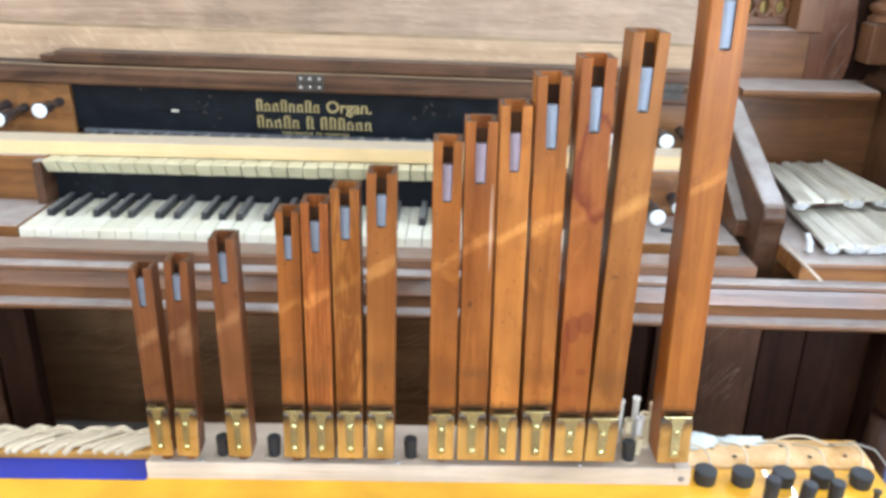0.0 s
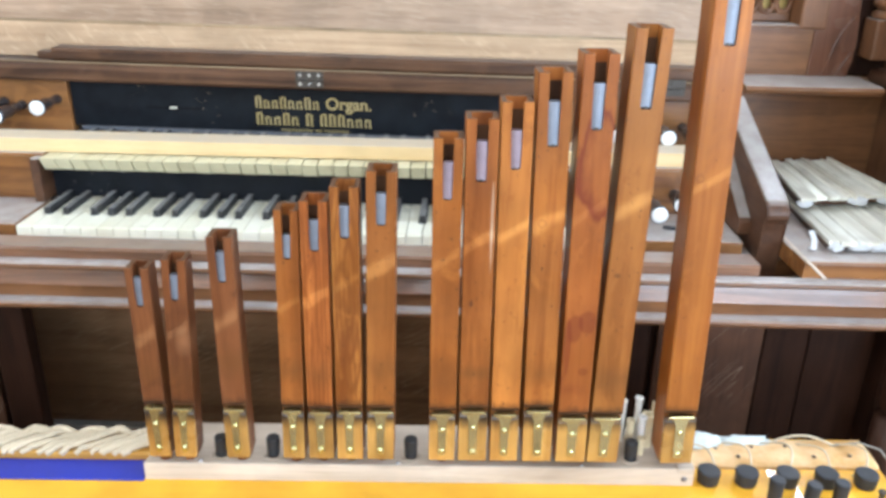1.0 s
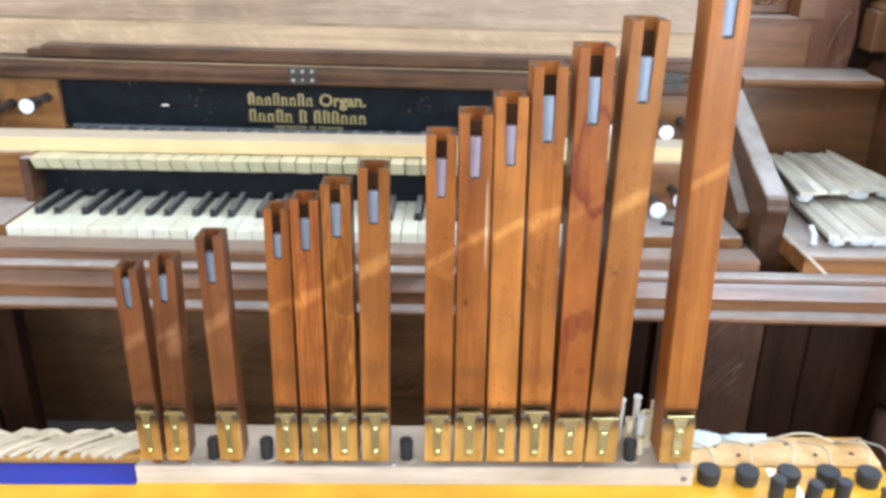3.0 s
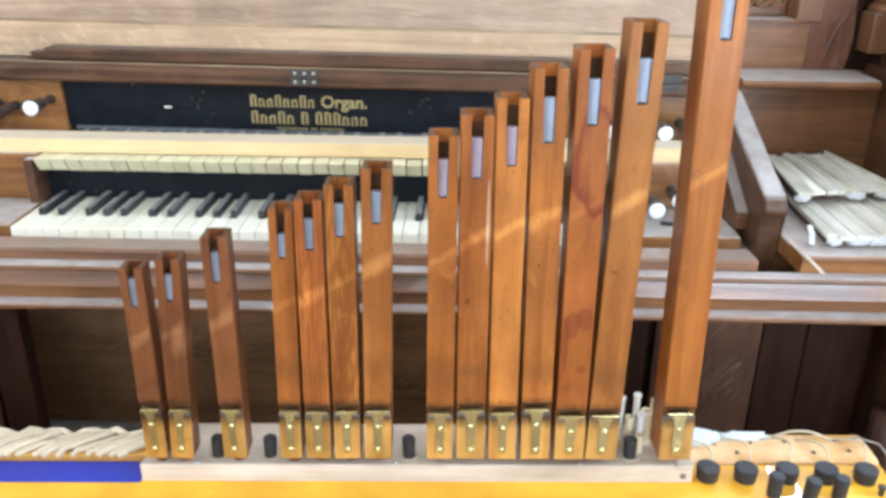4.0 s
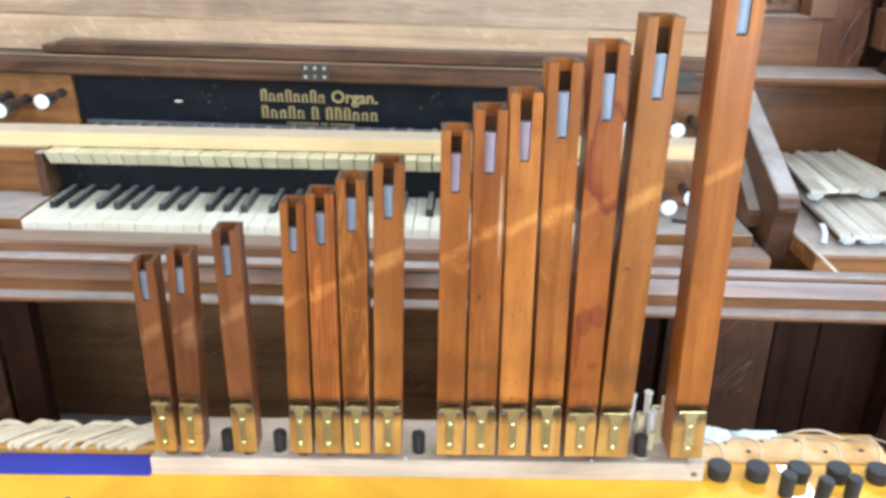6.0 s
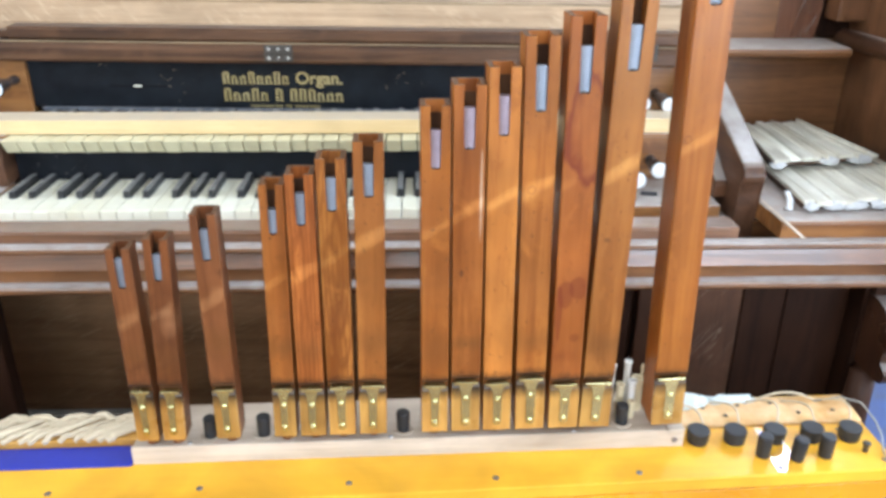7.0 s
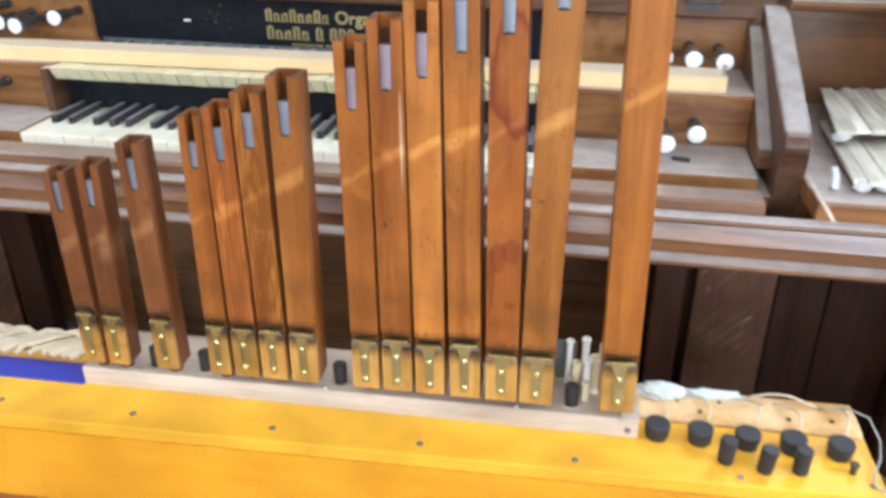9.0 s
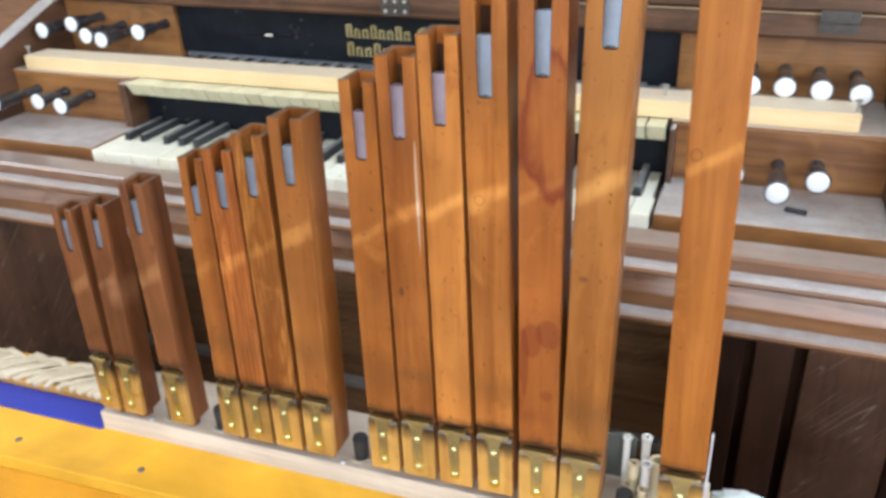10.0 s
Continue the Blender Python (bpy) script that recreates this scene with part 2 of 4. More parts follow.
M_ZINC = plain("zinc", (0.245, 0.275, 0.330), 0.45, 0.5, 0.12, 120, 0.05)
# pink reflection on three slides, put into their base colour
M_ZINC_PINK_GLEAM = plain("zinc_pink_reflection", (0.310, 0.245, 0.285), 0.45, 0.5, 0.12, 120, 0.05)
M_OAK = wood("oak_brown", (0.235, 0.102, 0.040), (0.105, 0.043, 0.017), "x", 1.0, 0.40, 0.12, gloss=0.4, dust_sheen=0.75, fleck=0.3)
M_OAK_Y = wood("oak_brown_deep", (0.125, 0.056, 0.028), (0.058, 0.025, 0.013), "y", 1.0, 0.40, 0.12, gloss=0.4, dust_sheen=0.85, fleck=0.25)
M_OAK_Z = wood("oak_brown_upright", (0.20, 0.090, 0.040), (0.090, 0.038, 0.018), "z", 0.6, 0.40, 0.15, dust_sheen=0.6, fleck=0.25, contrast=0.8, vary=0.4, speck=0.4)
M_KNEE = wood("oak_knee_panel", (0.350, 0.195, 0.100), (0.175, 0.092, 0.045), "x", 0.5, 0.42, 0.15, contrast=1.3, rays=(0.45, -24, (0.50, 0.33, 0.20)))
M_STILE = wood("glossy_carved_oak", (0.165, 0.072, 0.042), (0.085, 0.035, 0.020), "z", 0.8, 0.22, 0.5, vary=0.3)
# dark oak with the shade of the recess put into its colour
M_KNEE_Z = wood("shaded_dark_oak", (0.036, 0.0145, 0.0078), (0.0145, 0.0057, 0.0033), "z", 0.9, 0.55, 0.0, gloss=0.12)
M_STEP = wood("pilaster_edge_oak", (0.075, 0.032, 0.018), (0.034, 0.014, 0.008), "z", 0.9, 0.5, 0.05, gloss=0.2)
M_BRACKET = wood("carved_bracket_oak", (0.085, 0.036, 0.018), (0.040, 0.016, 0.008), "z", 0.9, 0.30, 0.8, dust_sheen=0.5, coat_rough=0.25)
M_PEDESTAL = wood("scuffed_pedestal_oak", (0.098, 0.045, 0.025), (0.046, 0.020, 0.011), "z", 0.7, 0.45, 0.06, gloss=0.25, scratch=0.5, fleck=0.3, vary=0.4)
M_BLOOM = wood("bloomed_oak", (0.250, 0.112, 0.054), (0.118, 0.049, 0.022), "x", 1.0, 0.34, 1.0, dust_sheen=0.35, contrast=1.4, coat_rough=0.24, gloss=0.45)
M_JAMB = wood("oak_golden", (0.33, 0.145, 0.045), (0.15, 0.056, 0.017), "x", 0.8, 0.38, 0.3, dust_sheen=0.85, fleck=0.5, contrast=1.4, streak=0.2)
M_DESK = wood("oak_pale", (0.385, 0.262, 0.175), (0.255, 0.166, 0.106), "x", 1.0, 0.5, 0.1, contrast=1.5, fleck=0.4, vary=0.2, rays=(0.35, 8, (0.56, 0.43, 0.31)))
M_DESK_RAIL = wood("oak_pale_figured", (0.47, 0.325, 0.205), (0.32, 0.205, 0.122), "x", 0.9, 0.45, 0.15, contrast=1.3, fleck=0.5, vary=0.15, rays=(0.45, 32, (0.60, 0.45, 0.30)))
M_PINE = wood("pine_batten", (0.80, 0.60, 0.335), (0.70, 0.49, 0.24), "x", 0.7, 0.5, 0.1, dust_sheen=0.55, vary=0.08)
M_YELLOW = wood("yellow_varnished_wood", (0.78, 0.345, 0.019), (0.68, 0.268, 0.011), "x", 0.35, 0.24, 0.7, contrast=0.9, vary=0.14, coat_rough=0.10)
M_YELLOW_TOP = wood("yellow_varnished_top", (0.82, 0.435, 0.044), (0.73, 0.345, 0.026), "x", 0.35, 0.42, 0.15, contrast=0.9, vary=0.26, coat_rough=0.30, gloss=0.16)
M_GLEAM_STRIP = wood("yellow_top_gleam_strip", (0.82, 0.435, 0.044), (0.73, 0.345, 0.026), "x", 0.35, 0.20, 1.0, contrast=0.9, vary=0.16, coat_rough=0.03)
M_LID = wood("oak_lid", (0.125, 0.059, 0.029), (0.044, 0.019, 0.009), "x", 0.7, 0.45, 0.08, dust_sheen=0.15, contrast=1.7, fleck=0.45, streak=0.25)
M_EDGE = wood("pale_oak_edge", (0.40, 0.29, 0.18), (0.22, 0.145, 0.08), "x", 0.9, 0.5, 0.05)
M_LIP = wood("dark_lip", (0.11, 0.045, 0.018), (0.05, 0.02, 0.01), "x", 0.8, 0.5, 0.1)
M_UNDER = wood("red_brown_wood", (0.42, 0.13, 0.035), (0.26, 0.07, 0.02), "x", 0.6, 0.35, 0.3)
M_RAW = wood("raw_grey_wood", (0.60, 0.50, 0.40), (0.42, 0.335, 0.255), "x", 0.9, 0.7, 0.0, vary=0.2, streak=0.10, contrast=1.2, fleck=0.3)
def worn_black(name, flake, gloss):
    """Black paint, dull and shiny by turns, with small pale flakes in patches."""
    n = Nodes(name)
    a = n.noise(26.0, n.place((1, 1, 1)), 4.0)
    spots = n.noise(130.0, n.place((1, 1, 1)), 2.0, 0.7)
    patch = n.span(n.noise(9.0, n.place((1, 1, 1)), 2.0), 0.58, 0.70)
    col = n.ramp(a, [(0.3, (0.007, 0.008, 0.011)), (0.7, (0.013, 0.016, 0.021))])
    col = n.mix(n.math("MULTIPLY", n.span(spots, 0.66, 0.70), patch), col, flake)
    n.bump(spots, 0.1, 0.0004)
    return n.set(Base_Color=col, Roughness=n.span(a, 0.3, 0.7, 0.34, 0.5), Specular_IOR_Level=gloss)


M_BLACK = worn_black("black_nameboard", (0.42, 0.33, 0.20), 0.13)
M_SPECKED = worn_black("dusty_black_board", (0.36, 0.36, 0.34), 0.16)
M_DARKBOARD = plain("black_felt_board", (0.008, 0.008, 0.010), 0.7, 0, 0.2, 80, 0.2, gloss=0.15)
M_FELT = plain("grey_felt", (0.15, 0.155, 0.175), 0.9, 0, 0.15, 300, 0.4)
M_IVORY = plain("ivory", (0.90, 0.87, 0.74), 0.28, 0, 0.05, 20, 0.02, coat=0.3, other=(0.82, 0.77, 0.58))
M_IVORY_OLD = plain("yellowed_ivory", (0.70, 0.65, 0.44), 0.35, 0, 0.08, 30, 0.03, coat=0.2, other=(0.54, 0.48, 0.30))
M_EBONY = wood("ebony_dusty", (0.040, 0.040, 0.042), (0.018, 0.018, 0.020), "y", 1.0, 0.42, 0.05, dust_sheen=0.38, gloss=0.4)
M_STOP = plain("black_stop_shank", (0.03, 0.03, 0.034), 0.25, 0, 0.2, 60, 0.05, coat=0.4)
M_PORC = plain("porcelain", (0.78, 0.78, 0.77), 0.18, 0, 0.03, 40, 0.01, coat=0.5)
M_RUBBER = plain("black_rubber", (0.022, 0.023, 0.026), 0.55, 0, 0.2, 90, 0.15)
M_TAPE = plain("blue_tape", (0.020, 0.036, 0.36), 0.45, 0, 0.1, 90, 0.25)
M_CORD = plain("white_cord", (0.62, 0.51, 0.36), 0.8, 0, 0.1, 260, 0.3)
M_LACE = wood("lacing_rail_wood", (0.58, 0.32, 0.075), (0.40, 0.19, 0.038), "x", 0.7, 0.35, 0.3)
M_LEATHER = plain("tan_leather", (0.76, 0.50, 0.26), 0.5, 0, 0.15, 70, 0.35, other=(0.56, 0.29, 0.08))
M_RAG = plain("white_rag", (0.60, 0.64, 0.61), 0.85, 0, 0.1, 150, 0.3)
M_SLAT = wood("grey_bone_slat", (0.90, 0.88, 0.78), (0.58, 0.54, 0.43), "y", 1.1, 0.50, 0.1, vary=0.22, contrast=1.2, streak=0.12)
M_PAPER = plain("white_paper", (0.64, 0.65, 0.66), 0.7, 0, 0.08, 50, 0.1)
M_STEEL = plain("steel", (0.55, 0.54, 0.52), 0.35, 1.0, 0.15, 120, 0.05)
M_BRIGHT = plain("bright_steel", (0.88, 0.88, 0.88), 0.25, 0.6, 0.05, 120, 0.05)
M_SCREW = plain("screw_dull", (0.09, 0.08, 0.07), 0.5, 0.6, 0.2, 120, 0.1)
M_SCREW_HEAD = plain("grey_screw_head", (0.24, 0.22, 0.22), 0.45, 0.5, 0.3, 300, 0.2, other=(0.06, 0.05, 0.05))
M_GOLD = plain("gold_leaf", (0.52, 0.42, 0.21), 0.40, 0.35, 0.2, 200, 0.1, other=(0.34, 0.25, 0.08))
M_GOLDCLOTH = plain("gold_cloth", (0.62, 0.47, 0.16), 0.6, 0.2, 0.3, 60, 0.3, other=(0.10, 0.05, 0.015))
M_PLASTER = plain("white_plaster", (0.83, 0.81, 0.77), 0.8, 0, 0.04, 12, 0.15)
M_FLOOR = wood("floor_boards", (0.28, 0.17, 0.09), (0.17, 0.095, 0.05), "y", 0.5, 0.45, 0.1)
M_CARPET = plain("blue_carpet", (0.060, 0.086, 0.21), 0.85, 0, 0.12, 9, 0.3, other=(0.066, 0.066, 0.080), gloss=0.25)
M_PLATE = plain("olive_grey_plate", (0.12, 0.125, 0.105), 0.6, 0, 0.15, 60, 0.15)
M_CREAM = plain("cream_turned_wood", (0.74, 0.62, 0.40), 0.35, 0, 0.12, 60, 0.1, coat=0.4)
M_GREYBOARD = plain("grey_dusty_board", (0.36, 0.35, 0.32), 0.7, 0, 0.12, 40, 0.2)


def glassy(name, colour, rough):
    n = Nodes(name)
    return n.set(Base_Color=colour, Roughness=rough, Transmission_Weight=0.25, IOR=1.45)


M_TUBE = glassy("clear_plastic", (0.95, 0.93, 0.86), 0.18)

# ---- mesh helpers ----
BASE = {}


def mesh_of(bm, name, material, smooth=False):
    bmesh.ops.recalc_face_normals(bm, faces=bm.faces)
    me = bpy.data.meshes.new(name)
    bm.to_mesh(me)
    bm.free()
    me.materials.append(material)
    if smooth:
        me.polygons.foreach_set("use_smooth", [True] * len(me.polygons))
    return me


def thing(name, at, label, category, group="", space=None):
    """An Empty at the thing's base; its parts are built in the coordinates of the space (the world, or the chest)."""
    ob = new(name)
    ob.empty_display_size = 0.03
    ob.matrix_basis = (space or Matrix()) @ Matrix.Translation(at)
    BASE[ob] = Vector(at)
    return tagged(ob, label, category, group)


def part(name, bm, material, parent, label="", smooth=False):
    me = bm if isinstance(bm, bpy.types.Mesh) else mesh_of(bm, name, material, smooth)
    ob = new(name, me)
    ob.parent = parent
    if parent in BASE:
        ob.matrix_parent_inverse = Matrix.Translation(-BASE[parent])
    return tagged(ob, label)


def solid(name, bm, material, label, category="", group="", kind="", space=None, smooth=False):
    ob = new(name, mesh_of(bm, name, material, smooth))
    if space:
        ob.matrix_basis = space
    return tagged(ob, label, category, group, kind)


def block(lo, hi, bevel=0.0, bm=None, turn=None):
    """A box between two corners with eased edges."""
    made = bm is None
    out = bmesh.new()
    bmesh.ops.create_cube(out, size=1.0)
    for v in out.verts:
        v.co = Vector([l + (h - l) * (c + 0.5) for l, h, c in zip(lo, hi, v.co)])
    if bevel:
        bmesh.ops.bevel(out, geom=out.edges[:], offset=bevel, segments=2, affect="EDGES", profile=0.6)
    if turn:
        bmesh.ops.transform(out, matrix=turn, verts=out.verts)
    if made:
        return out
    me = bpy.data.meshes.new("tmp")
    out.to_mesh(me)
    out.free()
    bm.from_mesh(me)
    bpy.data.meshes.remove(me)
    return bm


def prism(profile, axis, a, b, bevel=0.0):
    """A polygon drawn out along an axis from a to b. Profile: (y, z) for x, (x, z) for y, (x, y) for z."""
    bm = bmesh.new()
    put = {"x": lambda p, c: (c, p[0], p[1]), "y": lambda p, c: (p[0], c, p[1]), "z": lambda p, c: (p[0], p[1], c)}[axis]
    r0 = [bm.verts.new(put(p, a)) for p in profile]
    r1 = [bm.verts.new(put(p, b)) for p in profile]
    bm.faces.new(r0)
    bm.faces.new(r1)
    for i in range(len(profile)):
        j = (i + 1) % len(profile)
        bm.faces.new((r0[i], r0[j], r1[j], r1[i]))
    if bevel:
        bmesh.ops.bevel(bm, geom=bm.edges[:], offset=bevel, segments=2, affect="EDGES", profile=0.6)
    return bm


def lathe(profile, segments=24, m=None):
    """(radius, height) pairs turned about z, closed at both ends."""
    bm = bmesh.new()
    rings = [[bm.verts.new((r * math.cos(2 * math.pi * i / segments), r * math.sin(2 * math.pi * i / segments), z)) for i in range(segments)] for r, z in profile]
    for a, b in zip(rings, rings[1:]):
        for i in range(segments):
            j = (i + 1) % segments
            bm.faces.new((a[i], a[j], b[j], b[i]))
    bm.faces.new(rings[0])
    bm.faces.new(rings[-1])
    if m:
        bmesh.ops.transform(bm, matrix=m, verts=bm.verts)
    return bm


def cord(points, radius, sides=8, bm=None):
    """A round cord through points."""
    bm = bm or bmesh.new()
    pts = [Vector(p) for p in points]
    rings = []
    for i, p in enumerate(pts):
        way = (pts[min(i + 1, len(pts) - 1)] - pts[max(i - 1, 0)]).normalized()
        side = way.cross(Vector((0.13, 0.21, 1.0))).normalized()
        up = side.cross(way)
        rings.append([bm.verts.new(p + radius * (math.cos(2 * math.pi * k / sides) * side + math.sin(2 * math.pi * k / sides) * up)) for k in range(sides)])
    for a, b in zip(rings, rings[1:]):
        for k in range(sides):
            j = (k + 1) % sides
            bm.faces.new((a[k], a[j], b[j], b[k]))
    bm.faces.new(rings[0])
    bm.faces.new(rings[-1])
    return bm


def arc(a, b, rise, n=10, side=(0, 0, 1)):
    """Points of a sagging or rising arc from a to b."""
    a, b, s = Vector(a), Vector(b), Vector(side)
    return [a.lerp(b, i / n) + s * rise * math.sin(math.pi * i / n) for i in range(n + 1)]


# ---- room ----
# room shell, mostly out of view; openings and white plaster spread the added daylight
def wall(name, lo, hi, label):
    return solid(name, block(lo, hi), M_PLASTER, label, "wall", kind="structure")


def wall_with_window(name, axis, at, thick, span, sill, head, a, b, top, label):
    """A wall with one window opening through it. axis: the one that the wall faces."""
    bm = bmesh.new()
    for s0, s1, z0, z1 in ((span[0], a, 0, top), (b, span[1], 0, top), (a, b, 0, sill), (a, b, head, top)):
        if axis == "y":
            block((s0, at, z0), (s1, at + thick, z1), bm=bm)
        else:
            block((at, s0, z0), (at + thick, s1, z1), bm=bm)
    return solid(name, bm, M_PLASTER, label, "wall", kind="structure")


SOUTH = bmesh.new()
for a, b, low, high in ((-3.0, -1.1, 0, 3.2), (0.75, 1.0, 0, 3.2), (2.45, 3.0, 0, 3.2), (-1.1, 0.75, 0, 1.1), (-1.1, 0.75, 2.75, 3.2), (1.0, 2.45, 2.3, 3.2)):
    block((a, -2.7, low), (b, -2.5, high), bm=SOUTH)
solid("wall_south", SOUTH, M_PLASTER, "unseen white plastered wall with added window and door openings", "wall", kind="structure")
# added light mask in the tall window: two sheets, sun through their slanting gap
# one opening per pipe: place, height and width of its bright band
GAP = [(0.021, 0.8031, 0.017), (0.050, 0.8087, 0.012), (0.103, 0.8236, 0.017), (0.164, 0.8403, 0.007), (0.192, 0.8494, 0.017), (0.222, 0.8660, 0.008), (0.255, 0.8827, 0.017),
       (0.318, 0.8921, 0.009), (0.349, 0.9109, 0.013), (0.381, 0.9219, 0.012), (0.4145, 0.9334, 0.017), (0.452, 0.9418, 0.008), (0.491, 0.9495, 0.018), (0.560, 0.9740, 0.010)]
UP_FROM_GAP = (2.48 + 0.716) * math.tan(radians(SUN_EL))
frayed, fray = [], random.Random(21)
for i, (u, z, h) in enumerate(GAP):
    a = (u + GAP[i - 1][0]) / 2 if i else u - 0.02
    b = (u + GAP[i + 1][0]) / 2 if i + 1 < len(GAP) else u + 0.025
    a, b = max(a + 0.0014, u - 0.0165), min(b - 0.0014, u + 0.0165)
    edge = [(a - 0.0012, 0.0003)] + [(a + (b - a) * k / 5, h * fray.uniform(0.62, 1.15)) for k in range(6)] + [(b + 0.0012, 0.0003)]
    for e, open_by in edge:
        frayed.append((e - 0.328, z + (e - u) * 0.62 + UP_FROM_GAP + u * 0.0116 + fray.uniform(-0.0012, 0.0012), open_by))
blind = thing("sun_mask", (-0.2, -2.48, 1.6), "two unseen sheets whose slanting gap shapes the sun band", "blind")
part("lower_cloth", prism([(-1.1, 1.5), (0.75, 1.5), (0.75, frayed[-1][1])] + [(x, z - h / 2) for x, z, h in reversed(frayed)] + [(-1.1, frayed[0][1])], "y", -2.482, -2.480), M_RAG, blind)
part("upper_cloth", prism([(-1.1, frayed[0][1])] + [(x, z + h / 2) for x, z, h in frayed] + [(0.75, frayed[-1][1]), (0.75, 2.8), (-1.1, 2.8)], "y", -2.486, -2.484), M_RAG, blind)
wall_with_window("wall_east", "x", 2.9, 0.2, (-2.7, 2.6), 1.5, 3.0, -0.5, 1.05, 3.2, "unseen white plastered side wall with an added window opening")
wall_with_window("wall_west", "x", -3.1, 0.2, (-2.7, 2.6), 1.5, 3.0, -0.95, 0.6, 3.2, "unseen white plastered side wall with an added window opening")
wall_with_window("wall_north", "y", 2.4, 0.2, (-3.1, 3.1), 1.25, 2.65, 1.09, 1.41, 3.2, "white plastered wall behind the organ with a narrow window opening")
solid("baseboard", block((0.80, 2.21, 0.0), (2.90, 2.398, 0.52), 0.006), M_KNEE_Z, "dark oak panelling along the wall foot", "panelling", kind="structure")
solid("floor", block((-3.1, -2.7, -0.1), (3.1, 2.6, 0)), M_FLOOR, "worn brown wooden floor boards", "floor", kind="structure")
solid("ceiling", block((-3.1, -2.7, 3.2), (3.1, 2.6, 3.3)), M_PLASTER, "white plastered ceiling", "ceiling", kind="structure")

# ---- organ console ----
X0, X1 = -0.874, 0.625
KEY_Y, KEY_Z, KEY_X, PITCH, WHITE_COUNT = 1.070, 0.778, -0.629, 0.02322, 34
KEY_END = KEY_X + PITCH * WHITE_COUNT

organ = thing("organ_case", (-0.1, 1.4, 0), "brown oak organ console, dusty and worn, behind the pipe chest", "organ")
# front rail under the keyboards: bead, hollow and lower lip
part("rail_nosing", prism([(0.973, 0.7665), (0.968, 0.7645), (0.9665, 0.7610), (0.969, 0.7575), (0.976, 0.7562), (0.9855, 0.7562), (0.9855, 0.7665)], "x", -1.30, X1), M_OAK, organ, "dusty rounded oak nosing")
part("rail_moulding", prism([(0.985, 0.7560), (0.9815, 0.7450), (0.9765, 0.7335), (0.9760, 0.7310), (0.979, 0.7300), (0.992, 0.7300), (0.992, 0.7560)], "x", -1.30, X1), M_BLOOM, organ, "moulded oak with bloomed varnish")
part("rail_fascia", prism([(0.9795, 0.7298), (0.9815, 0.7122), (1.03, 0.7122), (1.03, 0.7298)], "x", -1.30, X1), M_OAK, organ, "orange-brown oak fascia")
part("rail_lip", prism([(0.9815, 0.7120), (0.9680, 0.7108), (0.9645, 0.7085), (0.9640, 0.7050), (0.967, 0.7010), (1.03, 0.697), (1.03, 0.7120)], "x", -1.30, X1), M_OAK, organ, "dusty projecting lip")
part("key_slip", prism([(0.9870, 0.7575), (0.9860, 0.778), (0.9890, 0.7815), (1.028, 0.7805), (1.062, 0.7580), (1.066, 0.7575)], "x", X0, 0.3980), M_BLOOM, organ)
part("key_bed", block((-1.30, 1.070, 0.69), (0.64, 1.40, 0.7565)), M_OAK, organ)
# end blocks beside the lower keys
part("key_block", block((X0, 1.071, 0.7575), (KEY_X - 0.003, 1.187, 0.780), 0.0015), M_JAMB, organ, "golden oak end block with a dusty top")
part("key_block", block((KEY_END + 0.003, 1.071, 0.7575), (0.4025, 1.187, 0.780), 0.0015), M_JAMB, organ, "golden oak end block with a dusty top")
# lower stop jambs and the ledge over them
part("lower_stop_jamb", block((X0, 1.187, 0.757), (KEY_X - 0.017, 1.205, 0.847), 0.001), M_JAMB, organ)
part("lower_stop_jamb", block((KEY_END + 0.010, 1.187, 0.757), (0.4025, 1.205, 0.847), 0.001), M_JAMB, organ)
part("key_cheek", block((KEY_X - 0.017, 1.165, 0.78), (KEY_X - 0.004, 1.30, 0.848), 0.001), M_OAK_Y, organ)
part("key_cheek", block((KEY_END + 0.004, 1.165, 0.78), (KEY_END + 0.010, 1.30, 0.848), 0.001), M_OAK_Y, organ)
part("stop_ledge", block((X0, 1.185, 0.8475), (KEY_X - 0.004, 1.325, 0.852), 0.001), M_JAMB, organ)
part("stop_ledge", block((KEY_END + 0.004, 1.185, 0.8475), (0.4025, 1.325, 0.852), 0.001), M_JAMB, organ)
part("upper_stop_jamb", block((X0, 1.325, 0.85), (-0.649, 1.345, 0.94), 0.001), M_JAMB, organ)
part("upper_stop_jamb", block((0.153, 1.325, 0.85), (0.4025, 1.345, 0.94), 0.001), M_JAMB, organ)
part("key_back_board", block((KEY_X - 0.004, 1.2045, 0.757), (KEY_END + 0.004, 1.214, 0.826)), M_SPECKED, organ, "black board behind the lower keys")
part("upper_key_bed", block((KEY_X - 0.004, 1.196, 0.826), (KEY_END + 0.004, 1.33, 0.833)), M_DARKBOARD, organ)
# lid edge: fascia, upper plank, dusty ledge
part("lid_fascia", prism([(1.308, 0.936), (1.305, 0.940), (1.305, 0.9555), (1.309, 0.960), (1.312, 0.9655), (1.40, 0.9655), (1.40, 0.936)], "x", X0, 0.408), M_LID, organ)
part("folded_lid", prism([(1.316, 0.9675), (1.314, 0.971), (1.314, 0.983), (1.318, 0.9875), (1.352, 0.9875), (1.352, 0.9675)], "x", -0.660, 0.400), M_LID, organ, "folded-back brown oak lid")
part("lid_bead", block((-0.874, 1.3085, 0.9652), (0.406, 1.3135, 0.9672), 0.0007), M_EDGE, organ, "pale edge between the lid boards")
part("lid_back_strip", block((-0.692, 1.330, 0.9675), (-0.662, 1.352, 0.979), 0.002), M_LID, organ)
